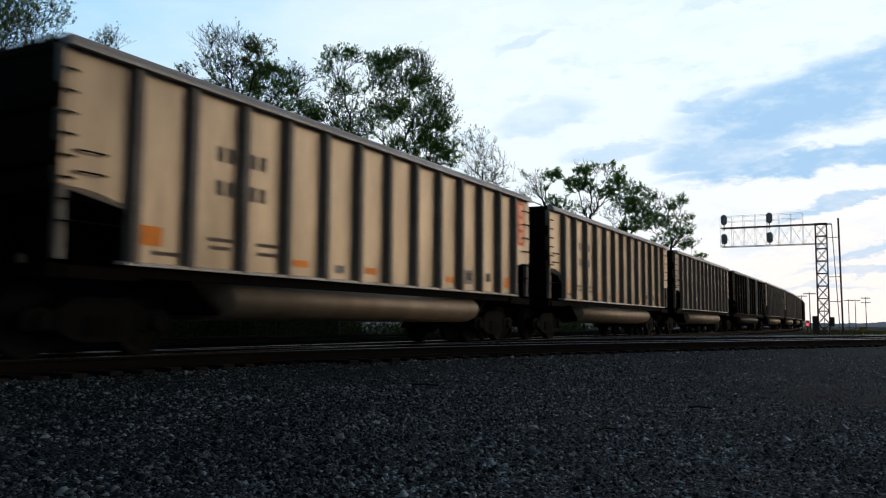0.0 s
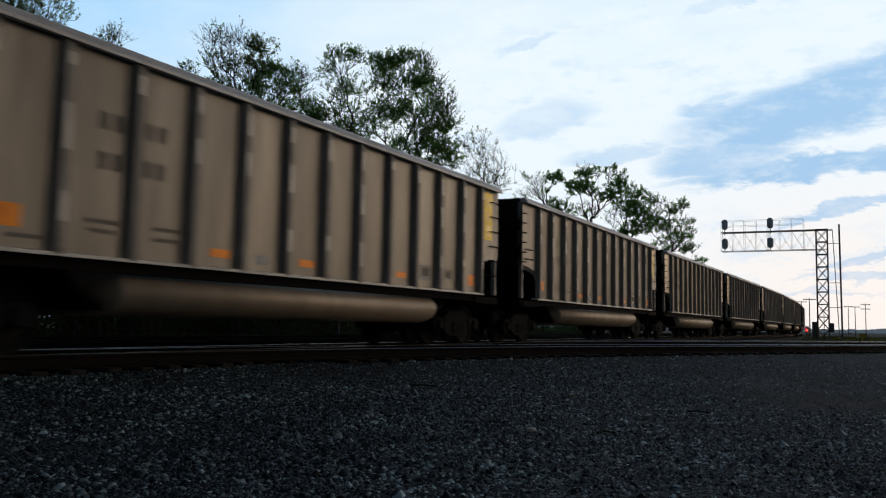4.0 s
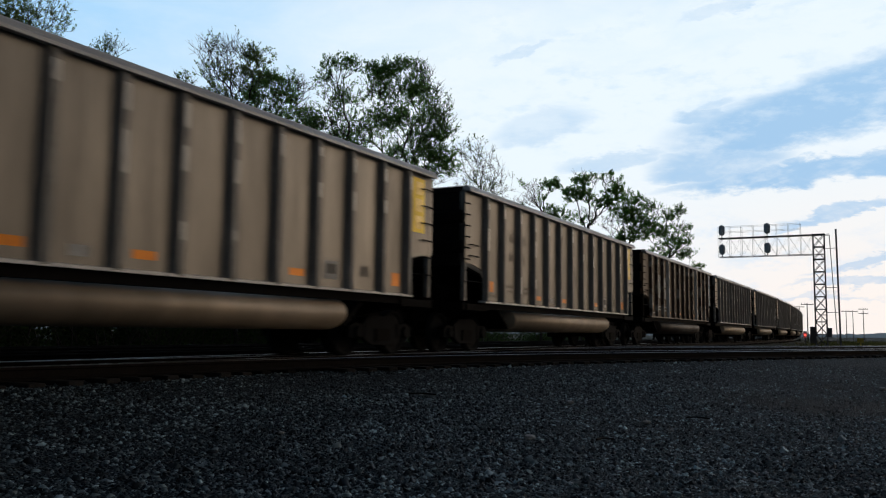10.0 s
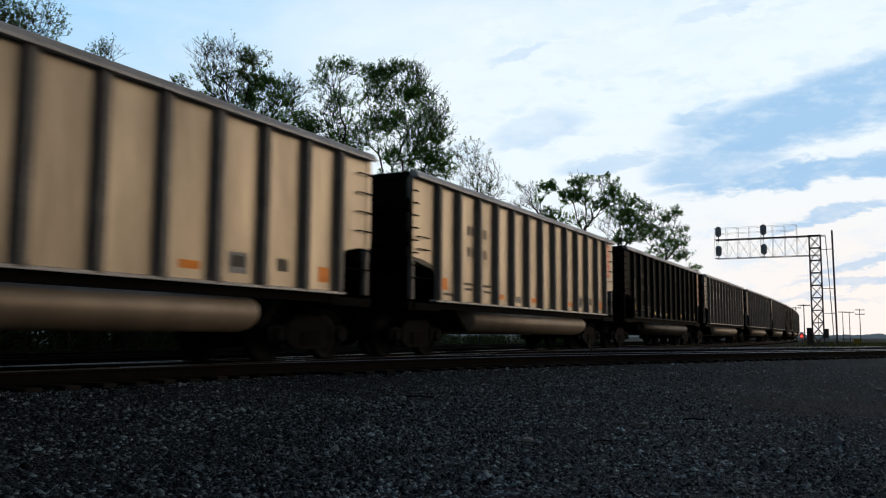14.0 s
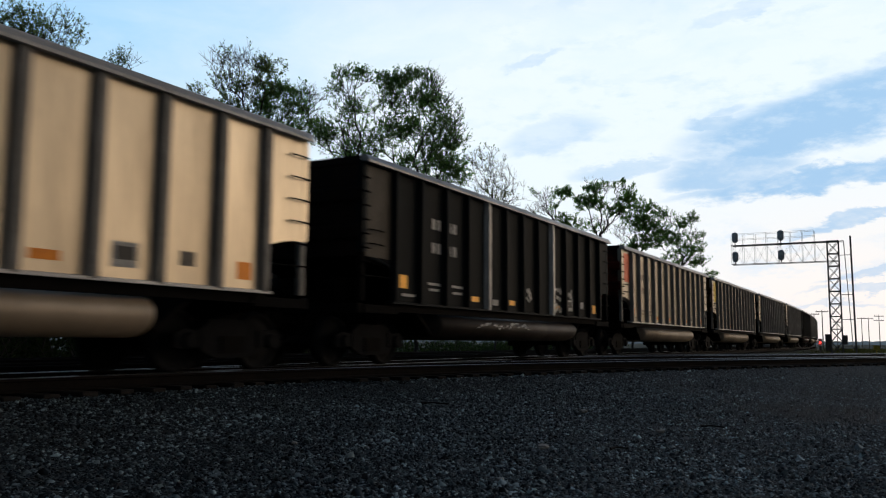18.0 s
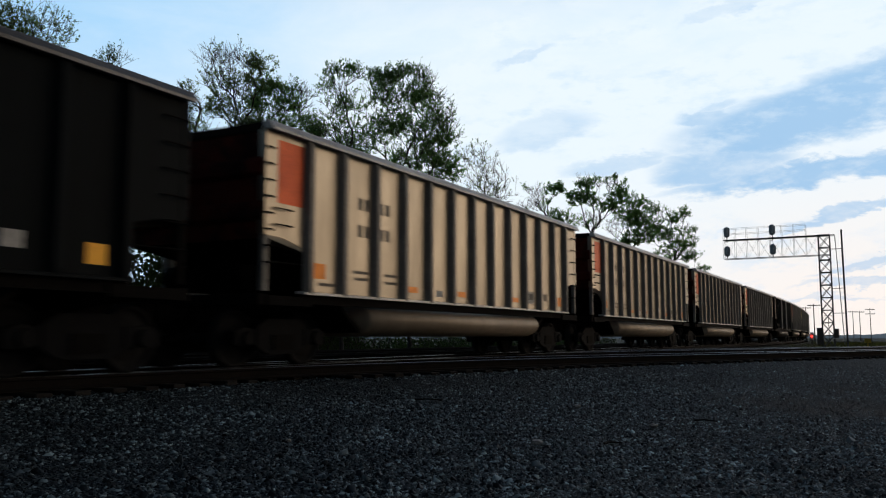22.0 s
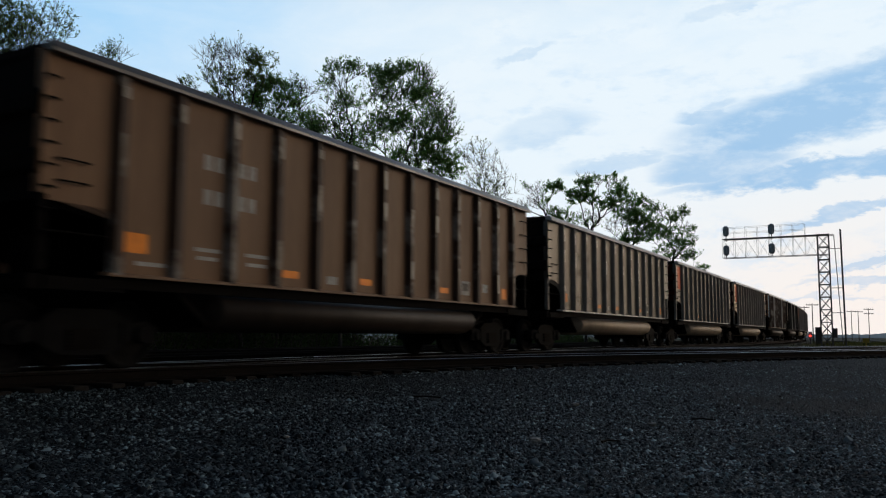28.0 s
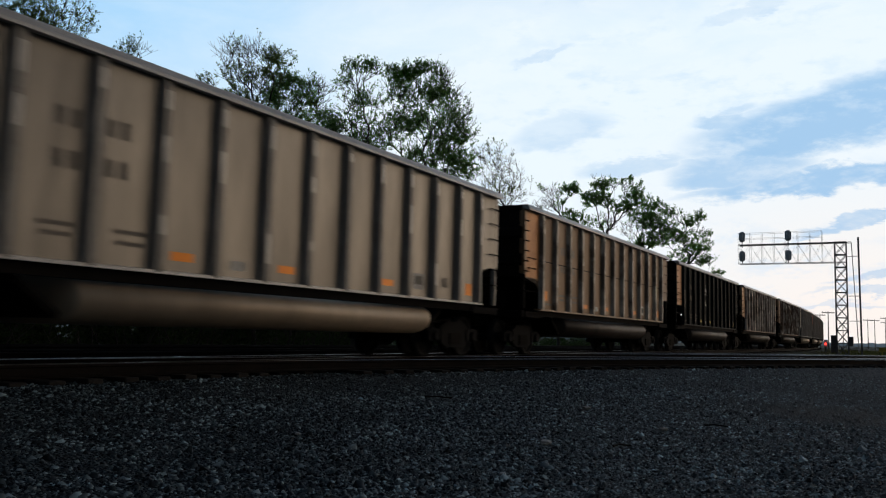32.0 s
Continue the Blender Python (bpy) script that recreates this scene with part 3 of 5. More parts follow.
def coal_car(k):
    look_name, tail, head, bright = CARS[k]
    side, ribm, chord, belly, ink, refl = LOOKS[look_name]
    words = WORDS[look_name]
    if tail or head:
        words += ", %s end panel" % {"ochre": "orange-brown", "rust": "rusty", "dun": "dull brown"}.get(tail or head, tail or head)
    car = thing("coal_gondola_car", words, "railroad car", "coal cars of the train")
    flip = pose(0, 0, 0, 0, 0, 180)
    for turn in (Matrix(), flip):
        part("side_sheet", mesh("side_sheet", side_sheet), side, car, at=turn @ pose(1.55, 0, 0))
        part("top_chord", mesh("top_chord", top_chord), chord, car, at=turn @ pose(1.56, 0, 0))
        part("side_sill", mesh("side_sill", side_sill), chord if look_name in ("silver", "grey", "clean") else side, car, at=turn @ pose(1.562, 0, 0))
        # a near-black strip holds the shade below the sill's flange
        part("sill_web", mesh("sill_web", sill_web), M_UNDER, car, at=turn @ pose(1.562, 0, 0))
        for i, y in enumerate(RIBS):
            m = M_NEW_RIB if i in bright and turn is not flip else ribm
            part("rib", mesh("rib", rib), m, car, at=turn @ pose(FACE, y if turn is not flip else -y, 0))
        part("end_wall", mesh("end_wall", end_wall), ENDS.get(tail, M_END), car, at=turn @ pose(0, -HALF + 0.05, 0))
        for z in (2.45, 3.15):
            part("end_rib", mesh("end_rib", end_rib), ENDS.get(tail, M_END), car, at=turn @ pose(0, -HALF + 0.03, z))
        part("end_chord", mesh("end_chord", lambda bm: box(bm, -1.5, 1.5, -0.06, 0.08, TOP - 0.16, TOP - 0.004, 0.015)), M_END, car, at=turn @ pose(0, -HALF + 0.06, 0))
        # the sloping sheet's near-black colour includes the shade of the end opening
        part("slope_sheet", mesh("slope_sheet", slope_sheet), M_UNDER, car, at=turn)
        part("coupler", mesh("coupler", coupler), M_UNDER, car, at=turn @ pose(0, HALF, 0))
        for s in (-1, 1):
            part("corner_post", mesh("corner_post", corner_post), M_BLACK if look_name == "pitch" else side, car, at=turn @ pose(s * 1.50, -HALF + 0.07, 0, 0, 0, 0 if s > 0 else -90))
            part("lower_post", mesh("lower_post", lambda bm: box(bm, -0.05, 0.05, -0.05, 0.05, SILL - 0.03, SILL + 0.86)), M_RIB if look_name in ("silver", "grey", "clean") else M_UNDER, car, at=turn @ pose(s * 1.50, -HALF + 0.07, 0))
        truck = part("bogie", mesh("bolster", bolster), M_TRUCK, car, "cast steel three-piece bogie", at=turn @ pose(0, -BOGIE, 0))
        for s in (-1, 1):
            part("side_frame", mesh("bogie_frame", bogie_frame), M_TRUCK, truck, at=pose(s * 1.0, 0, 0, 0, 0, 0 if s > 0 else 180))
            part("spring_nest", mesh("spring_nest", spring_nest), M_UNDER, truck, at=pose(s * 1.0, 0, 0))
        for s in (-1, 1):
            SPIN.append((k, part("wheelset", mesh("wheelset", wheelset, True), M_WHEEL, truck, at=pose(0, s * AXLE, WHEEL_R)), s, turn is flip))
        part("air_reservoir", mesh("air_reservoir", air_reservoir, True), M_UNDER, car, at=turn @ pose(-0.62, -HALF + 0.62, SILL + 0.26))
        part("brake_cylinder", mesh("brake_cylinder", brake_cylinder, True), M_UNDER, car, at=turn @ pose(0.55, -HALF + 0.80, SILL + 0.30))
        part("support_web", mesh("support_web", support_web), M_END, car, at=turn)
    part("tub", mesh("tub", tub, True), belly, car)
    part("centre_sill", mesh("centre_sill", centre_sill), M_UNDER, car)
    # ladders and grab irons of the side that faces the yard
    for s, steps in ((-1, 8), (1, 6)):
        for j in range(steps):
            z = TOP - 0.42 - j * (0.26 if s < 0 else 0.36)
            part("ladder_rung", mesh("rung_short" if s < 0 else "rung_long", lambda bm, h=(0.07 if s < 0 else 0.20): grab(bm, h)), M_UNDER, car, at=pose(FACE, s * (HALF - (0.08 if s < 0 else 0.26)), z))
    for z in (SILL + 1.02, SILL + 1.28):
        part("grab_iron", mesh("rung_long", lambda bm: grab(bm, 0.20)), M_UNDER, car, at=pose(FACE, -HALF + 0.42, z))
    part("handrail", mesh("handrail", lambda bm: rod(bm, (0, -0.47, 0), (0, 0.47, 0), 0.013, 0.013, 6)), M_UNDER, car, at=pose(FACE - 0.01, -HALF + 0.62, SILL + 0.43))
    part("handrail", SHARED["handrail"], M_UNDER, car, at=pose(FACE - 0.01, HALF - 0.62, SILL + 0.43))
    # painted end panels
    if tail:
        full = tail in ("blue", "ochre", "rust", "dun")
        w, h, z = (0.98, 1.70, TOP - 0.16 - 0.86) if full else (0.70, 1.02, TOP - 0.20 - 0.56)
        part("end_panel_paint", mesh("paint_%s" % full, lambda bm: plate(bm, w, h)), PAINT[tail][0], car, "flat painted panel", at=pose(FACE, -HALF + (0.60 if full else 0.66), z))
    if head:
        a, b = PAINT[head]
        z0 = TOP - 0.20
        if a is b:
            part("end_panel_paint", mesh("paint_head_full", lambda bm: plate(bm, 0.98, 1.66)), a, car, "flat painted panel", at=pose(FACE, HALF - 0.62, z0 - 0.80))
        else:
            part("end_panel_paint", mesh("paint_head", lambda bm: plate(bm, 0.66, 1.15)), a, car, "flat painted panel", at=pose(FACE, HALF - 0.66, z0 - 0.58))
        if a is not b:
            for j in range(3):
                part("pale_square", mesh("pale_square", lambda bm: plate(bm, 0.28, 0.27, 0.004)), b, car, at=pose(FACE + 0.004, HALF - 0.56, z0 - 0.22 - 0.36 * j))
    # reflective strips
    seed = random.Random(100 + k)
    dark = look_name in ("black", "umber", "rust", "sooty", "pitch")
    part("reflector", mesh("reflector_big", lambda bm: plate(bm, 0.42, 0.26)), refl, car, at=pose(FACE, PANEL(0) - 0.18, SILL + (0.36 if not dark else 0.40)))
    for i in (3, 5, 8):
        part("reflector", mesh("reflector_small", lambda bm: plate(bm, 0.40, 0.12)), refl, car, at=pose(FACE, PANEL(i) + seed.uniform(-0.12, 0.12), SILL + 0.20))
    part("reflector", mesh("reflector_end", lambda bm: plate(bm, 0.30, 0.26)), refl, car, at=pose(FACE, PANEL(11) + 0.10, SILL + 0.26))
    # reporting marks, shown as plain bars, and small stencils
    for z, n in ((SILL + 1.68, 4), (SILL + 1.18, 4)):
        for j in range(n):
            y = RIBS[2] + (-0.47, -0.25, 0.25, 0.47)[j]
            part("lettering_bar", mesh("letter_bar", letter_bar), ink, car, at=pose(FACE, y, z))
    for i, z, w in ((1, 0.42, 0.5), (1, 0.30, 0.4), (2, 0.42, 0.5), (2, 0.28, 0.45), (0, 0.14, 0.5)):
        part("stencil_bar", mesh("stencil_%d" % round(w * 100), lambda bm, w=w: plate(bm, w, 0.055, 0.003)), ink, car, at=pose(FACE, PANEL(i) + 0.1, SILL + z))
    part("data_plate", mesh("data_rim", lambda bm: plate(bm, 0.42, 0.32, 0.003)), M_WHITE if not dark else ink, car, "white-rimmed plate", at=pose(FACE, PANEL(9), SILL + 0.30))
    part("data_plate", mesh("data_core", lambda bm: plate(bm, 0.30, 0.17, 0.003)), M_PLATE, car, "black plate", at=pose(FACE + 0.004, PANEL(9), SILL + 0.32))
    part("stencil_bar", mesh("stencil_30", lambda bm: plate(bm, 0.30, 0.14, 0.003)), M_WHITE, car, at=pose(FACE, PANEL(4), SILL + 0.17))
    part("stencil_bar", mesh("stencil_28", lambda bm: plate(bm, 0.28, 0.20, 0.003)), ink, car, at=pose(FACE, PANEL(10), SILL + 0.34))
    if look_name in ("grey", "tan", "rust", "umber"):
        for i in range(13):
            spots = [(2.36, 2.36 - seed.uniform(0.12, 0.34))] + ([(1.75, 1.75 - seed.uniform(0.2, 0.5))] if seed.random() < 0.6 else []) + ([(0.7, 0.7 - seed.uniform(0.1, 0.4))] if seed.random() < 0.3 else [])
            for z1, z0 in spots:
                h = round((z1 - z0) * 10) / 10 + 0.05
                part("bare_patch", mesh("bare_patch_%d" % round(h * 100), lambda bm, h=h: plate(bm, 0.10, h, 0.004)), M_NEW_RIB if look_name == "grey" else M_PALE_RIB, car, "pale worn patch", at=pose(FACE + 0.1125, RIBS[i], SILL + z1 - h / 2))
    if look_name == "tan":
        part("seam", mesh("seam", lambda bm: box(bm, 0, 0.006, -6.2, 6.1, -0.012, 0.012)), M_END, car, at=pose(FACE, 0, SILL + 1.28))
    if look_name == "sooty":
        for i, z0, z1 in ((0, 0.70, 1.45), (2, 0.06, 0.50), (4, 0.06, 0.50), (6, 0.06, 0.34), (8, 0.06, 0.30), (10, 0.06, 0.34)):
            part("post_foot", mesh("post_foot_%d" % round(100 * (z1 - z0)), lambda bm, h=z1 - z0: plate(bm, 0.13, h, 0.004)), M_DUN, car, "dull bare patch", at=pose(FACE + 0.1125, RIBS[i], SILL + (z0 + z1) / 2))
    if look_name in ("umber", "rust") and k != 27:
        for i in (1, 2):
            for z in (1.00, 1.50):
                part("stencil_box", mesh("stencil_box", lambda bm: plate(bm, 0.54, 0.42, 0.003)), M_WHITE, car, "faded white painted block", at=pose(FACE, PANEL(i), SILL + z))
                if k == 23:
                    part("stencil_bar", mesh("stencil_core", lambda bm: plate(bm, 0.22, 0.12, 0.003)), M_SLATE, car, at=pose(FACE + 0.004, PANEL(i) + 0.08, SILL + z))
    for i, n, z0, z1 in {17: ((8, 13, 0.15, 0.75), (9, 10, 0.15, 0.7), (6, 6, 0.2, 0.6)), 29: ((4, 14, 1.45, 2.0), (4, 12, 0.85, 1.25)), 8: ((10, 6, 0.1, 0.6), (11, 8, 0.15, 0.6)), 23: ((11, 6, 0.1, 0.5),)}.get(k, ()):
        for j in range(n):
            part("graffiti_stroke", mesh("stroke_%d" % (j % 5), lambda bm, j=j: plate(bm, 0.08 + 0.05 * (j % 5), 0.06 + 0.04 * (j % 3), 0.003 + 0.0005 * (j % 5))), M_WHITE, car,
                 "smeared white paint", at=pose(FACE, PANEL(i) + seed.uniform(-0.27, 0.27), SILL + seed.uniform(z0, z1), seed.uniform(-60, 60)))
    if k == 17:
        for j in range(16):
            part("graffiti_stroke", mesh("belly_stroke_%d" % (j % 4), lambda bm, j=j: plate(bm, 0.10 + 0.04 * (j % 4), 0.035 + 0.015 * (j % 3), 0.004)), M_WHITE, car,
                 "smeared white paint", at=pose(1.555, -2.4 + 0.19 * j + seed.uniform(-0.06, 0.06), 0.86 + seed.uniform(-0.07, 0.07), seed.uniform(-35, 35)))
    return car


SPIN = []
TRAIN = {k: coal_car(k) for k in CARS}


def run(t):
    """How many car lengths the train has gone at t seconds."""
    return 0.3948 + 0.968398 * t - 0.000169684 * t * t


def car_pose(k, t):
    """The pose of car k at t: its two bogie pins lie on the track."""
    s = PITCH * (run(t) - k) + 7.36
    a, b = line_at(s - BOGIE)[0], line_at(s + BOGIE)[0]
    d = b - a
    c = (a + b) / 2
    return pose(c.x, c.y, 0, 0, 0, math.degrees(math.atan2(-d.x, d.y)))


# ---- tracks ----
def rail_mesh(path, off, name, parent, worn=True):
    """A flat-bottomed rail along a path of (place, heading), off metres to its right."""
    prof = [(-0.07, -0.172), (0.07, -0.172), (0.07, -0.160), (0.012, -0.135), (0.009, -0.05), (0.036, -0.038), (0.036, -0.008), (0.028, 0.0), (-0.028, 0.0), (-0.036, -0.008), (-0.036, -0.038), (-0.009, -0.05), (-0.012, -0.135), (-0.07, -0.160)]
    vs, fs, mi = [], [], []
    n = len(prof)
    for p, a in path:
        r = Vector((math.cos(a), math.sin(a), 0))
        for x, z in prof:
            vs.append(p + r * (off + x) + Vector((0, 0, z)))
    for i in range(len(path) - 1):
        for k in range(n):
            a, b = i * n + k, i * n + (k + 1) % n
            fs.append((a, b, b + n, a + n))
            mi.append(1 if 5 < k < 9 else 0)
    me = bpy.data.meshes.new(name)
    me.from_pydata(vs, [], fs)
    me.materials.append(M_RAIL)
    me.materials.append(M_RAILTOP if worn else M_RAIL)
    me.polygons.foreach_set("material_index", mi)
    ob = new(name, me)
    ob.parent = parent
    return ob


def tie_mesh(bm):
    box(bm, -1.3, 1.3, -0.115, 0.115, -0.36, -0.175, 0.012)


def branch_path(y_start, bend, y_end, n, x0=TRACK_X, reach=95.0):
    """A track that leaves the train's line to the right and then runs straight."""
    slope = 2 * bend * (y_end - y_start)
    out = []
    y = y_start - 1.0
    while y < reach:
        if y < y_start:
            x, m = 0.0, 0.0
        elif y < y_end:
            x, m = bend * (y - y_start) ** 2, 2 * bend * (y - y_start)
        else:
            x, m = bend * (y_end - y_start) ** 2 + slope * (y - y_end), slope
        out.append((Vector((x0 + x, y, 0)), -math.atan(m)))
        y += 0.5 if y < y_end else 2.5
    return out


def along(path, step):
    """Even steps along a path."""
    out, need = [], 0.0
    for (p, a), (q, b) in zip(path, path[1:]):
        d = (q - p).length
        while need < d:
            f = need / d
            out.append((p.lerp(q, f), a + (b - a) * f))
            need += step
        need -= d
    return out


MAIN = [line_at(s) for s in range(-60, 67, 3)] + [line_at(66 + 6 * i) for i in range(1, 60)]
BACK = [[(p + Vector((-math.cos(a) * d, -math.sin(a) * d, 0)), a) for p, a in MAIN] for d in (4.1, 8.3)]
NEAR = branch_path(4.5, 0.0125, 22.5, 0)
FAR = branch_path(22.0, 0.030, 29.5, 0)


def build_track(path, label, near=0, skip=None, worn=True):
    tr = thing("railroad_track", label, "railroad track", "tracks of the junction")
    tagged(tr, kind="structure")
    for off in (-0.7525, 0.7525):
        rail_mesh(path, off, "rail", tr, worn)
    rest, rnd = bmesh.new(), random.Random(len(path))
    count = 0
    for p, a in along(path, 0.52):
        if skip and skip(p):
            continue
        m = Matrix.Translation(p) @ pose(rnd.uniform(-0.06, 0.06), 0, rnd.uniform(-0.01, 0.008), 0, 0, math.degrees(a) + rnd.uniform(-1, 1))
        if -2 < p.y < near and count < 290:
            part("tie", mesh("tie", tie_mesh), M_TIE, tr, at=m)
            count += 1
        else:
            vs = [rest.verts.new(m @ Vector((x, y, z))) for x in (-1.3, 1.3) for y in (-0.115, 0.115) for z in (-0.36, -0.175)]
            for q in ((0, 1, 3, 2), (4, 6, 7, 5), (0, 4, 5, 1), (2, 3, 7, 6), (0, 2, 6, 4), (1, 5, 7, 3)):
                rest.faces.new([vs[i] for i in q])
    tagged(part("far_ties", rest, M_TIE, tr), kind="stuff")
    return tr


build_track(MAIN, "main track with polished rails on dark timber ties", 62)
for b in BACK:
    build_track(b, "parallel main track behind the train, rails dulled", 0, worn=False)
build_track(NEAR, "branch track curving away over dark timber ties", 55, skip=lambda p: p.y < 12)
build_track(FAR, "second branch track that leaves the main line", 55, skip=lambda p: p.y < 27)


# ---- ground ----
NEAR_PTS = np.array([(p.x, p.y) for p, a in NEAR])
MAIN_PTS = np.array([(p.x, p.y) for p, a in MAIN])
FAR_PTS = np.array([(p.x, p.y) for p, a in FAR])
BACK_PTS = np.concatenate([np.array([(p.x, p.y) for p, a in b]) for b in BACK])


def smooth(x, lo, hi):
    f = np.clip((x - lo) / (hi - lo), 0, 1)
    return f * f * (3 - 2 * f)


def seg_dist(x, y, pts):
    best = np.full(x.shape, 1e9)
    for (ax, ay), (bx, by) in zip(pts[:-1], pts[1:]):
        dx, dy = bx - ax, by - ay
        if dx * dx + dy * dy > 400:
            continue
        f = np.clip(((x - ax) * dx + (y - ay) * dy) / (dx * dx + dy * dy + 1e-9), 0, 1)
        best = np.minimum(best, np.hypot(x - ax - f * dx, y - ay - f * dy))
    return best


def height(x, y):
    """The ground's height: ballast beds, their shoulders, the gravel lot below them and flat land beyond."""
    d = np.minimum(np.minimum(seg_dist(x, y, NEAR_PTS), seg_dist(x, y, MAIN_PTS)), np.minimum(seg_dist(x, y, FAR_PTS), seg_dist(x, y, BACK_PTS)))
    h = -0.235 - 0.13 * smooth(d, 1.25, 2.2) - 0.33 * smooth(d, 1.8, 8.5)
    swell = np.sin(x * 0.9 + 1.3 * np.sin(y * 0.37)) * np.sin(y * 0.71 + 0.8) * 0.022 + np.sin(x * 0.31 + 2) * np.sin(y * 0.23 + 1) * 0.045
    return h + swell * smooth(d, 1.6, 3.5)


def steps(lo, hi, mid, fine, grow):
    out, v, s = [mid], mid, fine
    while v < hi:
        v += s
        s *= grow
        out.append(min(v, hi))
    v, s = mid, fine
    while v > lo:
        v -= s
        s *= grow
        out.append(max(v, lo))
    return np.array(sorted(set(out)))


def ground_material():
    mt = bpy.data.materials.new("gravel_and_field")
    mt.use_nodes = True
    nt = mt.node_tree
    N, K = nt.nodes.new, nt.links.new
    bs = nt.nodes["Principled BSDF"]
    co = N("ShaderNodeTexCoord")

    def noise_of(scale, detail=5.0, rough=0.6):
        n = N("ShaderNodeTexNoise")
        K(co.outputs["Object"], n.inputs["Vector"])
        n.inputs["Scale"].default_value, n.inputs["Detail"].default_value, n.inputs["Roughness"].default_value = scale, detail, rough
        return n.outputs[0]

    def mix(f, a, b):
        n = N("ShaderNodeMix")
        n.data_type = "RGBA"
        for s, v in ((n.inputs[0], f), (n.inputs[6], a), (n.inputs[7], b)):
            if isinstance(v, tuple):
                s.default_value = (*v, 1)
            else:
                K(v, s)
        return n.outputs[2]

    def span(v, lo, hi, a=0.0, b=1.0):
        n = N("ShaderNodeMapRange")
        K(v, n.inputs[0])
        for i, x in enumerate((lo, hi, a, b)):
            n.inputs[i + 1].default_value = x
        return n.outputs[0]

    vo = N("ShaderNodeTexVoronoi")
    K(co.outputs["Object"], vo.inputs["Vector"])
    vo.inputs["Scale"].default_value = 38.0
    cell = N("ShaderNodeRGBToBW")
    K(vo.outputs["Color"], cell.inputs[0])
    bright = N("ShaderNodeMath")
    bright.operation = "POWER"
    K(cell.outputs[0], bright.inputs[0])
    bright.inputs[1].default_value = 2.0
    stone = mix(bright.outputs[0], (0.014, 0.018, 0.022), (0.155, 0.195, 0.215))
    dirt = mix(noise_of(60, 3), (0.012, 0.0145, 0.017), (0.031, 0.035, 0.039))
    patch = N("ShaderNodeMapping")
    patch.vector_type = "TEXTURE"
    patch.inputs["Location"].default_value, patch.inputs["Scale"].default_value = (0.6, 15.6, 0), (3.6, 2.0, 1e6)
    K(co.outputs["Object"], patch.inputs[0])
    reach = N("ShaderNodeVectorMath")
    reach.operation = "LENGTH"
    K(patch.outputs[0], reach.inputs[0])
    trod = N("ShaderNodeMath")
    trod.operation = "MAXIMUM"
    K(span(noise_of(0.35, 4), 0.54, 0.68), trod.inputs[0])
    K(span(reach.outputs["Value"], 1.25, 0.7), trod.inputs[1])
    gravel = mix(trod.outputs[0], stone, dirt)
    grass = mix(noise_of(1.2, 6), (0.022, 0.030, 0.014), (0.07, 0.066, 0.040))
    sep = N("ShaderNodeSeparateXYZ")
    K(co.outputs["Object"], sep.inputs[0])
    edge = N("ShaderNodeMath")
    edge.operation = "MULTIPLY_ADD"
    K(noise_of(0.12, 4), edge.inputs[0])
    edge.inputs[1].default_value = 26.0
    K(sep.outputs[1], edge.inputs[2])
    K(mix(span(edge.outputs[0], 62, 78), gravel, grass), bs.inputs["Base Color"])
    bs.inputs["Roughness"].default_value = 0.8
    bs.inputs["Specular IOR Level"].default_value = 0.12
    bp = N("ShaderNodeBump")
    bp.inputs["Strength"].default_value, bp.inputs["Distance"].default_value = 0.9, 0.03
    K(vo.outputs["Distance"], bp.inputs["Height"])
    K(bp.outputs[0], bs.inputs["Normal"])
    return mt


def build_ground():
    xs, ys = steps(-2600, 2600, -3.0, 0.22, 1.035), steps(-2600, 2600, 11.0, 0.22, 1.035)
    X, Y = np.meshgrid(xs, ys)
    Z = np.full(X.shape, -0.695)
    close = (np.abs(X) < 160) & (Y > -80) & (Y < 320)
    Z[close] = height(X[close], Y[close])
    me = bpy.data.meshes.new("ground")
    nx, ny = len(xs), len(ys)
    idx = np.arange(nx * ny).reshape(ny, nx)
    quads = np.stack([idx[:-1, :-1], idx[:-1, 1:], idx[1:, 1:], idx[1:, :-1]], -1).reshape(-1, 4)
    me.from_pydata(np.stack([X, Y, Z], -1).reshape(-1, 3).tolist(), [], quads.tolist())
    me.polygons.foreach_set("use_smooth", [True] * len(me.polygons))
    me.materials.append(ground_material())
    tagged(new("ground", me), "dark grey gravel lot running out into flat fields", "ground", kind="structure")


build_ground()


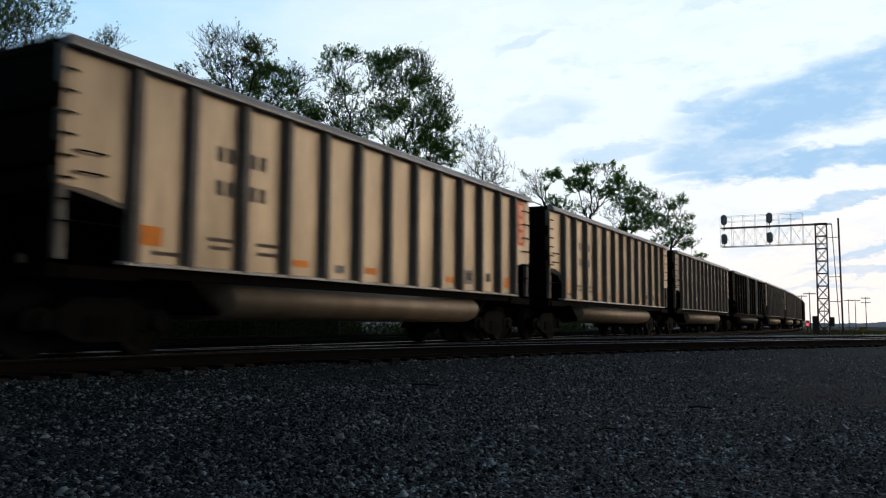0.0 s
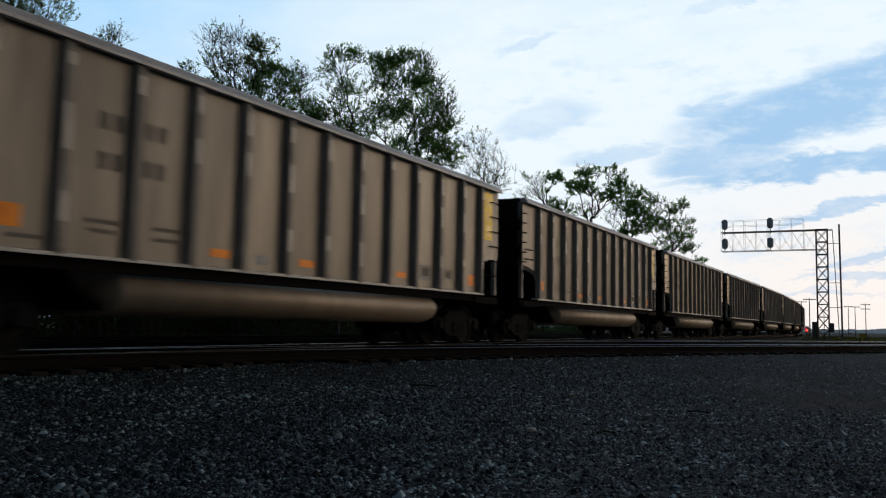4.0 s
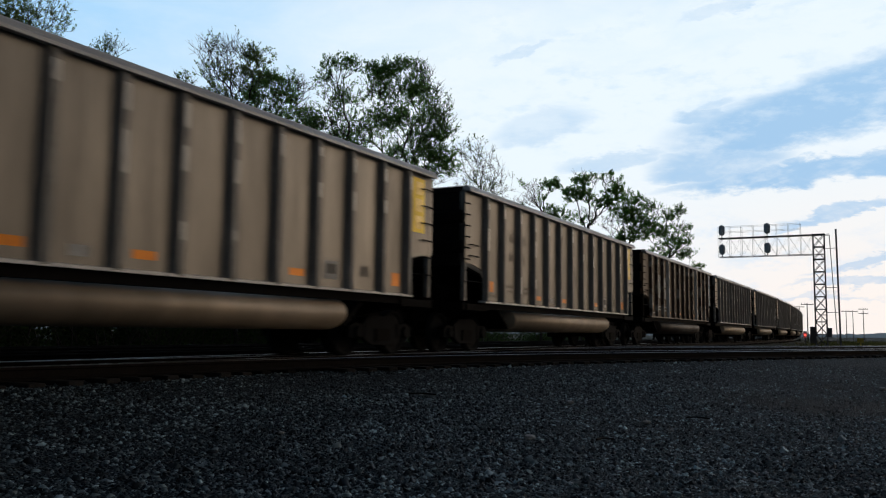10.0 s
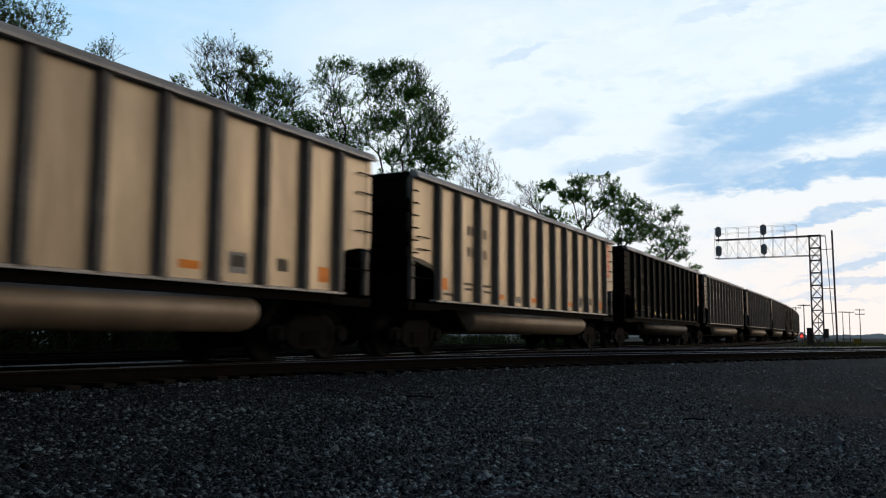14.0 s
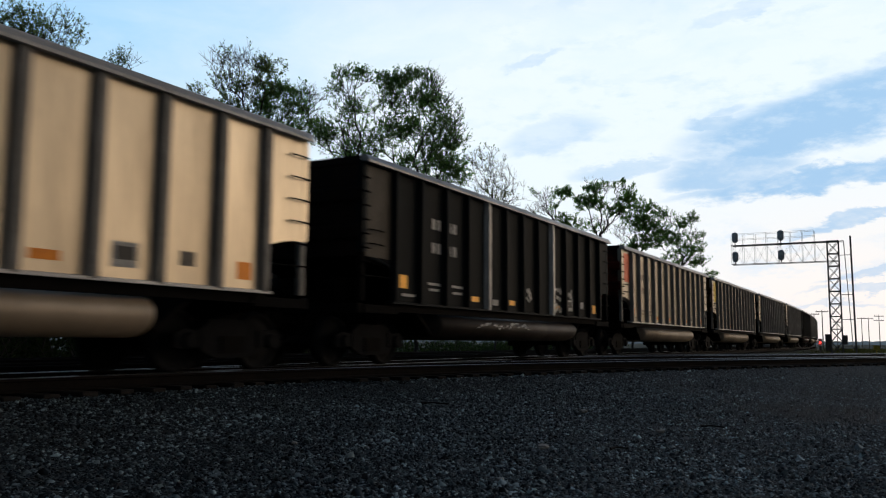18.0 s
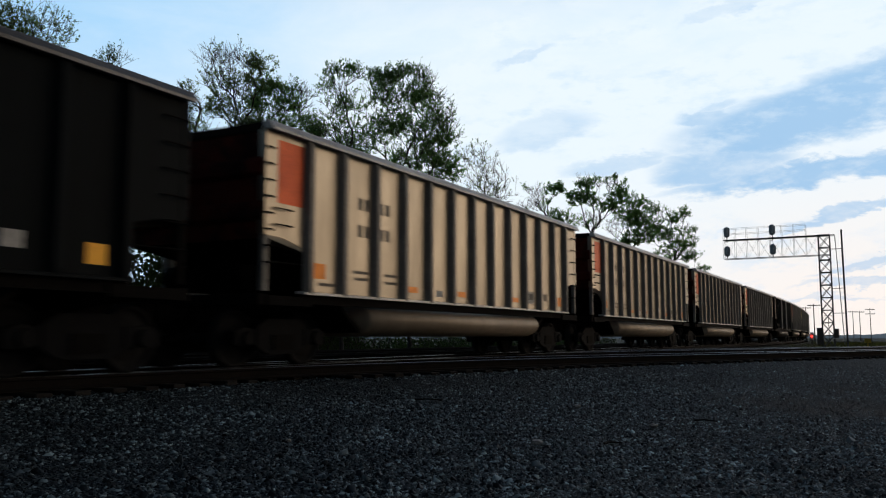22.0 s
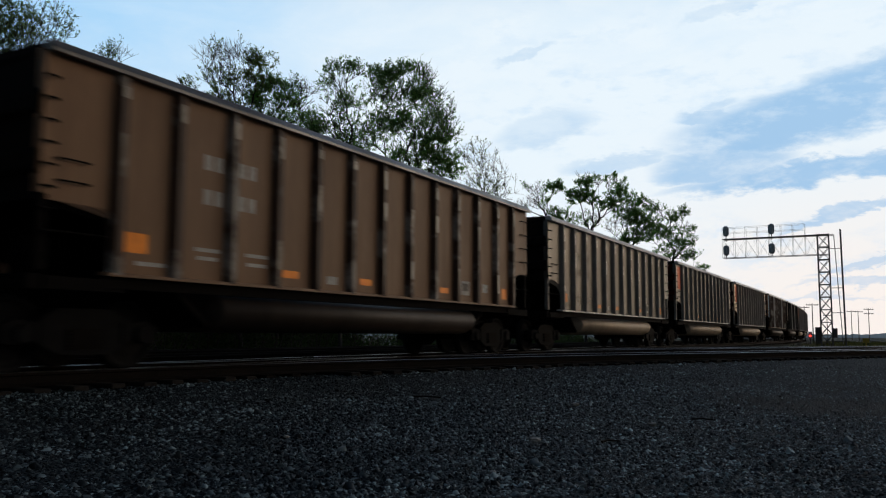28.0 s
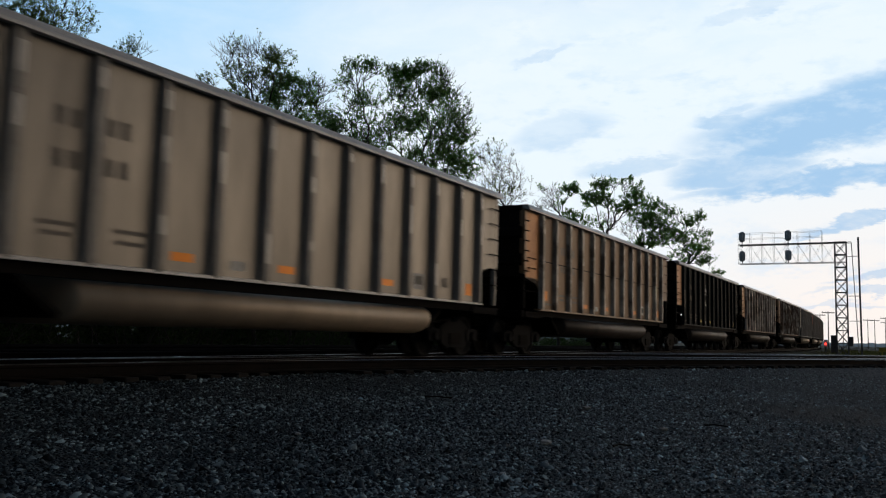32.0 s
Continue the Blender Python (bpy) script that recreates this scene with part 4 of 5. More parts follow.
def stones(count, seed, xr, yr, size, keep):
    """Loose angular stones: jittered wedges half sunk in the ground, in one mesh."""
    rng = np.random.default_rng(seed)
    x, y = rng.uniform(*xr, count), rng.uniform(*yr, count)
    ok = keep(x, y, rng.random(count))
    x, y = x[ok], y[ok]
    n = len(x)
    s = size * rng.lognormal(0, 0.38, n)
    a = rng.uniform(0, 6.28, n)[:, None] + np.array([0, 1.57, 3.14, 4.71])[None] + rng.uniform(-0.45, 0.45, (n, 4))
    r = s[:, None] * rng.uniform(0.42, 0.85, (n, 4))
    h = height(x, y)
    foot = np.stack([x[:, None] + r * np.cos(a), y[:, None] + r * np.sin(a), (h - s * 0.15)[:, None] + s[:, None] * rng.uniform(-0.1, 0.30, (n, 4))], -1)
    lean, gap = rng.uniform(0, 6.28, n), s * rng.uniform(0.10, 0.38, n)
    mx, my, up = x + s * rng.uniform(-0.2, 0.2, n), y + s * rng.uniform(-0.2, 0.2, n), h + s * rng.uniform(0.15, 0.50, n)
    lean = a[:, 0] + 0.78 + rng.uniform(-0.3, 0.3, n)     # the crest runs between two corners of the foot
    tip = np.stack([np.stack([mx + k * gap * np.cos(lean), my + k * gap * np.sin(lean), up + k * s * rng.uniform(-0.14, 0.14, n)], -1) for k in (1, -1)], 1)
    P = np.concatenate([foot, tip], 1).reshape(-1, 3)
    q = np.array([(0, 1, 4), (1, 2, 5), (1, 5, 4), (2, 3, 5), (3, 0, 4), (3, 4, 5)])
    F = (q[None] + 6 * np.arange(n)[:, None, None]).reshape(-1)
    me = bpy.data.meshes.new("loose_ballast")
    me.vertices.add(len(P))
    me.vertices.foreach_set("co", P.ravel())
    me.loops.add(len(F))
    me.loops.foreach_set("vertex_index", F)
    me.polygons.add(len(F) // 3)
    me.polygons.foreach_set("loop_start", np.arange(0, len(F), 3))
    me.update(calc_edges=True)
    me.materials.append(M_GRAVEL)
    return me


def in_lot(x, y, r):
    """Stones lie thick near the tracks and thin out on the trodden lot."""
    way = np.degrees(np.arctan2(-x, y))
    far = np.hypot(x, y)
    d = np.minimum(seg_dist(x, y, NEAR_PTS), seg_dist(x, y, MAIN_PTS))
    lot = smooth(x * 0.55 + y * 0.35, 3.0, 7.0)
    bare = 0.45 + 0.55 * smooth(np.sin(1.1 * x + 0.8 * np.sin(0.9 * y)) + np.sin(0.83 * y + 1.3 + 0.7 * np.sin(1.3 * x)), -0.7, 0.8)
    return (way > -6) & (way < 64) & (far > 3.2) & (r < np.clip(10.0 / far, 0, 1) ** 1.6 * bare * (1 - 0.5 * lot) * (0.12 + 0.88 * smooth(np.hypot((x - 0.6) / 3.6, (y - 15.6) / 2.0), 0.6, 1.3))) & (d > 0.2)


tagged(new("loose_ballast", stones(800000, 3, (-12, 9), (1.5, 27), 0.0255, in_lot)), "loose dark grey crushed ballast stones", "gravel", kind="stuff")


def pale_stone(x, y, s, seed):
    bm = bmesh.new()
    bmesh.ops.create_icosphere(bm, subdivisions=2, radius=s)
    rnd = random.Random(seed)
    for v in bm.verts:
        v.co *= rnd.uniform(0.75, 1.15)
        v.co.z *= 0.45
    ob = part("stone", bm, M_PALESTONE)
    ob.matrix_basis = pose(x, y, float(height(np.array([x]), np.array([y]))[0]) + s * 0.3 + 0.012, 0, 0, seed * 37)
    tagged(ob, "pale limestone lump lying on the dark gravel", "stone", "pale stones on the lot")


# ---- trees ----
VIEW = radians(27.63)      # the heading of the plan's middle line, to the left of the track


def spot(px, depth):
    """A place on the plan: px across the middle line for each metre of depth along it."""
    lat = px * depth
    return -math.sin(VIEW) * depth + math.cos(VIEW) * lat, math.cos(VIEW) * depth + math.sin(VIEW) * lat


def add_rod(vs, fs, a, b, r0, r1, n):
    d = (b - a).normalized()
    s = d.orthogonal().normalized()
    t = d.cross(s)
    k = len(vs)
    for p, r in ((a, r0), (b, r1)):
        for j in range(n):
            w = 2 * math.pi * j / n
            vs.append(p + (s * math.cos(w) + t * math.sin(w)) * r)
    for j in range(n):
        fs.append((k + j, k + (j + 1) % n, k + n + (j + 1) % n, k + n + j))


def soup(name, vs, fs, material, parent, label=""):
    me = bpy.data.meshes.new(name)
    me.from_pydata(vs, [], fs)
    me.materials.append(material)
    ob = new(name, me)
    ob.parent = parent
    if label:
        ob["label"] = label
    return ob


def tree(depth, foot, lobes, leafy, thick, seed, leaf, label):
    """Limbs grow from the foot to clumps spread through the crown's lobes; each clump has twigs and small leaves."""
    rnd = random.Random(seed)
    bx, by = spot(foot, depth)
    z0 = -0.72
    th = thing("tree", label, "tree", "trees behind the tracks", pose(bx, by, z0))
    across = Vector((math.cos(VIEW), math.sin(VIEW), 0))
    away = Vector((-math.sin(VIEW), math.cos(VIEW), 0))
    pts = []
    wide = 0.46 if leafy > 0.6 else 0.66
    for a, b, ra, rb in lobes:
        ra, rb, b = ra * 1.18, rb * 1.08, b - 0.45 / depth      # the twigs rise above their clumps
        n = int(thick * ra * rb * depth * depth * 100) + 12
        for _ in range(n):
            while True:
                q = Vector((rnd.gauss(0, wide), rnd.gauss(0, wide), rnd.gauss(0, wide)))
                if q.length < 0.55 + wide:
                    break
            pts.append(across * ((a - foot + ra * q.x) * depth) + away * (ra * q.y * 0.9 * depth) + Vector((0, 0, (b + rb * q.z) * depth + 0.47 - z0)))
    low = min(p.z for p in pts)
    mid = sum((p for p in pts), Vector()) / len(pts)
    nodes, parent = [Vector((0, 0, 0))], [-1]
    steps_up = 7
    for i in range(1, steps_up + 1):
        f = i / steps_up
        nodes.append(Vector((mid.x * f * f * 0.6 + rnd.gauss(0, 0.10), mid.y * f * f * 0.6 + rnd.gauss(0, 0.10), (max(low * 0.85, mid.z * 0.55) if leafy > 0.8 else mid.z * 0.5) * f)))
        parent.append(i - 1)
    pts.sort(key=lambda p: (p - nodes[-1]).length)
    ends = []
    arr = np.array([tuple(n) for n in nodes] + [(0, 0, 0)] * (3 * len(pts)))
    count = len(nodes)
    run_of = np.zeros(len(arr))
    run_of[:count] = [n.length for n in nodes]
    for p in pts:
        v = np.array(p)
        d = arr[:count] - v
        away_from = np.sqrt((d * d).sum(1))
        cost = away_from * 1.45 + 0.55 * run_of[:count] + 0.9 * np.maximum(0, d[:, 2] + 0.15)
        cost[:3] += 5
        k = int(cost.argmin())
        a = Vector(arr[k])
        length = (p - a).length
        last = k
        for f in ((0.4, 0.72, 1.0) if length > 1.2 else (1.0,)):
            q = a.lerp(p, f) + Vector((rnd.gauss(0, 0.05), rnd.gauss(0, 0.05), -math.sin(f * math.pi) * length * 0.06)) * (1 if f < 1 else 0)
            if count >= len(arr):
                arr = np.concatenate([arr, np.zeros((400, 3))])
                run_of = np.concatenate([run_of, np.zeros(400)])
            arr[count] = q
            run_of[count] = run_of[last] + np.linalg.norm(arr[count] - arr[last])
            parent.append(last)
            last = count
            count += 1
        ends.append(last)
    load = [0] * count
    for e in ends:
        load[e] += 1
    for i in range(count - 1, 0, -1):
        load[parent[i]] += load[i]
    vs, fs = [], []
    big = (0.0085 if depth > 55 else 0.0068 if leafy > 0.8 else 0.0052) * (lobes[0][1] * depth + 1)
    rad = [max(0.0085, big * (max(1, n) / load[0]) ** 0.56) for n in load]
    for i in range(1, count):
        p = parent[i]
        add_rod(vs, fs, Vector(arr[p]), Vector(arr[i]), rad[p] if p and rad[p] < 2.2 * rad[i] else rad[i] * 1.15, rad[i], 7 if load[i] > 25 else 4 if load[i] > 3 else 3)
    lv, lf = [], []
    for e in ends:
        c = Vector(arr[e])
        along = (c - Vector(arr[parent[e]])).normalized()
        for _ in range(3):
            d = (along * 0.9 + Vector((rnd.gauss(0, 0.5), rnd.gauss(0, 0.5), rnd.gauss(0.45, 0.35)))).normalized()
            t = c + d * rnd.uniform(0.15, 0.55)
            add_rod(vs, fs, c, t, 0.009, 0.005, 3)
            clump = noise.noise(c * 0.55 + Vector((seed, 0, 0)))
            for _ in range(int(max(0, leafy * (2.6 + 7.0 * clump) + rnd.random()))):
                g = c.lerp(t, rnd.uniform(0.25, 1.1)) + Vector((rnd.gauss(0, 0.055), rnd.gauss(0, 0.055), rnd.gauss(0, 0.05)))
                u = (d * 0.6 + Vector((rnd.gauss(0, 0.7), rnd.gauss(0, 0.7), rnd.gauss(0, 0.7)))).normalized()
                w = u.orthogonal().normalized()
                s = rnd.uniform(0.075, 0.155) * (1.25 if depth > 55 else 1.0)
                k = len(lv)
                lv += [g - u * s * 0.5, g + w * s * 0.25, g + u * s * 0.5, g - w * s * 0.25]
                lf.append((k, k + 1, k + 2, k + 3))
    soup("trunk", vs, fs, M_BARK, th, "grey-brown trunk with forking limbs")
    if lf:
        soup("crown", lv, lf, leaf, th, "loose crown of small young leaves")
    return th


for i, (across, dep, s) in enumerate(((0.101, 8.73, 0.062), (0.149, 12.24, 0.06), (0.239, 10.65, 0.055), (0.518, 17.6, 0.07), (0.052, 6.69, 0.03), (-0.19, 8.03, 0.03), (-0.444, 11.8, 0.03))):
    sx, sy = spot(across, dep)
    pale_stone(sx, sy, s, i + 1)


def stick(across, dep, length, turn):
    x, y = spot(across, dep)
    z = float(height(np.array([x]), np.array([y]))[0]) + 0.025
    bm = bmesh.new()
    pts = [Vector((-length / 2, 0, 0)), Vector((-length * 0.1, 0.02, 0.012)), Vector((length / 2, -0.015, 0.0))]
    for a, b, r in zip(pts, pts[1:], (0.014, 0.011)):
        rod(bm, a, b, r, r * 0.8, 6)
    ob = part("stick", bm, M_BARK)
    ob.matrix_basis = pose(x, y, z, 0, 0, turn)
    tagged(ob, "dark broken stick lying on the gravel", "stick", "sticks on the lot")


stick(-0.026, 12.0, 0.42, 20)
stick(0.19, 9.0, 0.22, 55)
stick(0.30, 11.5, 0.30, 8)


TREES = [  # depth, foot, leafiness, density, leaf, words, lobes of the crown (across, up, half width, half height, for each metre of depth)
    (42, -0.549, 1.0, 0.8, M_LEAF2, "tall budding tree with dense dark twigs",
     [(-0.519, 0.393, 0.051, 0.028), (-0.545, 0.359, 0.047, 0.03), (-0.503, 0.352, 0.034, 0.02), (-0.589, 0.392, 0.047, 0.04), (-0.571, 0.334, 0.047, 0.034)]),
    (44, -0.418, 1.0, 0.6, M_LEAF2, "thin sparse tree with few young leaves",
     [(-0.414, 0.352, 0.019, 0.016), (-0.44, 0.339, 0.023, 0.012), (-0.422, 0.324, 0.027, 0.012), (-0.405, 0.30, 0.028, 0.02), (-0.44, 0.30, 0.03, 0.02), (-0.42, 0.26, 0.04, 0.03)]),
    (44, -0.306, 1.0, 0.5, M_LEAF2, "slender nearly bare sapling tree",
     [(-0.319, 0.31, 0.015, 0.011), (-0.31, 0.291, 0.012, 0.009), (-0.31, 0.262, 0.022, 0.02)]),
    (42, -0.246, 2.0, 1.0, M_LEAF2, "airy tree with a light budding crown",
     [(-0.277, 0.353, 0.031, 0.018), (-0.238, 0.345, 0.020, 0.012), (-0.286, 0.326, 0.022, 0.016), (-0.255, 0.317, 0.024, 0.019), (-0.272, 0.292, 0.026, 0.020), (-0.247, 0.260, 0.021, 0.021)]),
    (43, -0.205, 1.6, 0.85, M_LEAF, "leafy tree with a flat-topped green crown",
     [(-0.220, 0.314, 0.022, 0.013), (-0.185, 0.308, 0.026, 0.014), (-0.202, 0.290, 0.033, 0.014), (-0.235, 0.295, 0.015, 0.017), (-0.219, 0.265, 0.033, 0.020), (-0.178, 0.274, 0.017, 0.017), (-0.226, 0.235, 0.028, 0.018)]),
    (41, -0.128, 1.5, 0.8, M_LEAF, "upright leafy tree with an open crown",
     [(-0.137, 0.335, 0.019, 0.009), (-0.116, 0.331, 0.014, 0.009), (-0.142, 0.315, 0.018, 0.013), (-0.128, 0.291, 0.026, 0.020), (-0.136, 0.259, 0.032, 0.023), (-0.164, 0.259, 0.019, 0.018), (-0.129, 0.231, 0.028, 0.018)]),
    (41, -0.052, 1.9, 0.9, M_LEAF, "broad leafy tree with forked dark limbs",
     [(-0.080, 0.322, 0.026, 0.013), (-0.050, 0.331, 0.025, 0.010), (-0.028, 0.324, 0.014, 0.013), (-0.074, 0.298, 0.030, 0.018), (-0.033, 0.301, 0.029, 0.020), (-0.011, 0.280, 0.021, 0.018), (-0.067, 0.266, 0.033, 0.020), (-0.024, 0.252, 0.029, 0.023), (-0.002, 0.255, 0.012, 0.020), (-0.043, 0.224, 0.033, 0.020), (-0.005, 0.213, 0.018, 0.020), (-0.095, 0.248, 0.017, 0.021), (-0.040, 0.192, 0.034, 0.017)]),
    (50, 0.045, 0.35, 0.55, M_LEAF2, "bare tree with fine upright twigs",
     [(0.029, 0.225, 0.018, 0.014), (0.047, 0.207, 0.018, 0.018), (0.064, 0.186, 0.014, 0.014), (0.028, 0.195, 0.016, 0.019), (0.049, 0.178, 0.016, 0.014)]),
    (62, 0.115, 2.6, 0.5, M_LEAF, "half-leafed tree with an open crown",
     [(0.104, 0.182, 0.018, 0.008), (0.128, 0.184, 0.011, 0.008), (0.095, 0.164, 0.015, 0.010), (0.132, 0.148, 0.019, 0.011), (0.110, 0.166, 0.012, 0.010)]),
    (63, 0.162, 2.6, 0.5, M_LEAF, "spreading half-leafed tree with dark limbs",
     [(0.165, 0.191, 0.015, 0.010), (0.187, 0.192, 0.022, 0.008), (0.202, 0.178, 0.014, 0.010), (0.160, 0.172, 0.016, 0.011), (0.189, 0.163, 0.018, 0.011), (0.168, 0.146, 0.018, 0.011)]),
    (68, 0.208, 2.6, 0.5, M_LEAF, "leaning half-leafed tree with open limbs",
     [(0.226, 0.167, 0.018, 0.008), (0.220, 0.149, 0.022, 0.012), (0.202, 0.139, 0.018, 0.011), (0.239, 0.136, 0.019, 0.014), (0.218, 0.122, 0.020, 0.012)]),
    (74, 0.248, 2.6, 0.5, M_LEAF, "small half-leafed tree beside the line",
     [(0.250, 0.156, 0.015, 0.008), (0.268, 0.146, 0.015, 0.008), (0.286, 0.133, 0.011, 0.008), (0.281, 0.152, 0.010, 0.006), (0.269, 0.105, 0.022, 0.011), (0.289, 0.101, 0.010, 0.008), (0.254, 0.127, 0.019, 0.011), (0.282, 0.118, 0.014, 0.008), (0.300, 0.085, 0.010, 0.006)]),
    (38, -0.50, 0.3, 0.9, M_LEAF2, "bare twiggy young tree in the scrub",
     [(-0.515, 0.115, 0.05, 0.035), (-0.53, 0.16, 0.04, 0.03), (-0.56, 0.11, 0.04, 0.04)]),
]
for i, (dep, foot, leafy, thick, leaf, words, lobes) in enumerate(TREES):
    tree(dep, foot, lobes, leafy, thick, 31 + i, leaf, words)


def shrub(x, y, tall, wide, seed, leafy=0.5):
    rnd = random.Random(seed)
    th = thing("shrub", "dark tangled shrub with thin upright stems", "shrub", "scrub behind the tracks", pose(x, y, -0.75))
    wood, vs, fs = bmesh.new(), [], []
    for _ in range(16):
        a = Vector((rnd.gauss(0, wide * 0.3), rnd.gauss(0, wide * 0.3), 0))
        b = a + Vector((rnd.gauss(0, wide * 0.35), rnd.gauss(0, wide * 0.35), tall * rnd.uniform(0.5, 1)))
        rod(wood, a, b, 0.03, 0.01, 4)
        for j in range(int(80 * leafy)):
            f = rnd.random() ** 1.6
            c = a.lerp(b, f) + Vector((rnd.gauss(0, 0.28), rnd.gauss(0, 0.28), rnd.gauss(0, 0.25)))
            u = Vector((rnd.gauss(0, 1), rnd.gauss(0, 1), rnd.gauss(0, 1))).normalized()
            w = u.orthogonal().normalized()
            s = rnd.uniform(0.10, 0.24)
            k = len(vs)
            vs += [c - u * s * 0.5, c + w * s * 0.3, c + u * s * 0.5, c - w * s * 0.3]
            fs.append((k, k + 1, k + 2, k + 3))
    part("branchwork", wood, M_BARK, th)
    me = bpy.data.meshes.new("foliage")
    me.from_pydata(vs, [], fs)
    me.materials.append(M_SCRUB)
    ob = new("foliage", me)
    ob.parent = th


rs = random.Random(77)
for i in range(46):
    y = -14 + i * 2.35 + rs.uniform(-0.8, 0.8)
    shrub(-27.5 - 3.0 * rs.random() - max(0, y - 66) ** 2 / 2000, y, rs.uniform(2.2, 3.9) if y < 45 else rs.uniform(1.2, 2.2), 2.6, 200 + i, 0.7)


def thicket(x, y, tall, seed):
    """A close-grown young tree: many leaning stems, leafy from the foot to the tip."""
    rnd = random.Random(seed)
    th = thing("young_tree", "close-grown young tree leafy down to the ground", "tree", "thicket behind the tracks", pose(x, y, -0.75))
    wood, vs, fs = bmesh.new(), [], []
    for _ in range(14):
        a = Vector((rnd.gauss(0, 0.5), rnd.gauss(0, 0.5), 0))
        b = a + Vector((rnd.gauss(0, 1.1), rnd.gauss(0, 1.1), tall * rnd.uniform(0.6, 1)))
        m = a.lerp(b, 0.5) + Vector((rnd.gauss(0, 0.15), rnd.gauss(0, 0.15), 0))
        rod(wood, a, m, 0.055, 0.035, 5)
        rod(wood, m, b, 0.035, 0.008, 5)
        for j in range(300):
            f = rnd.random() ** 1.7
            c = (a.lerp(m, 2 * f) if f < 0.5 else m.lerp(b, 2 * f - 1)) + Vector((rnd.gauss(0, 0.55), rnd.gauss(0, 0.55), rnd.gauss(0, 0.3)))
            u = Vector((rnd.gauss(0, 1), rnd.gauss(0, 1), rnd.gauss(0, 1))).normalized()
            w = u.orthogonal().normalized()
            r = rnd.uniform(0.14, 0.30)
            k = len(vs)
            vs += [c - u * r * 0.5, c + w * r * 0.34, c + u * r * 0.5, c - w * r * 0.34]
            fs.append((k, k + 1, k + 2, k + 3))
    part("trunk", wood, M_BARK, th)
    soup("crown", vs, fs, M_SCRUB, th)


for i in range(30):
    y = -6 + i * 1.75 + rs.uniform(-0.6, 0.6)
    thicket(-31.5 - 2.5 * (i % 2) + rs.uniform(-0.5, 0.5), y, rs.uniform(6.0, 8.0) if y < 40 else rs.uniform(4.5, 6.0), 900 + i)


# ---- cantilever signal mast ----
def bar(name, a, b, r, parent, material=None, label=""):
    bm = bmesh.new()
    rod(bm, a, b, r, r, 5)
    return part(name, bm, material or M_STEELWORK, parent, label)


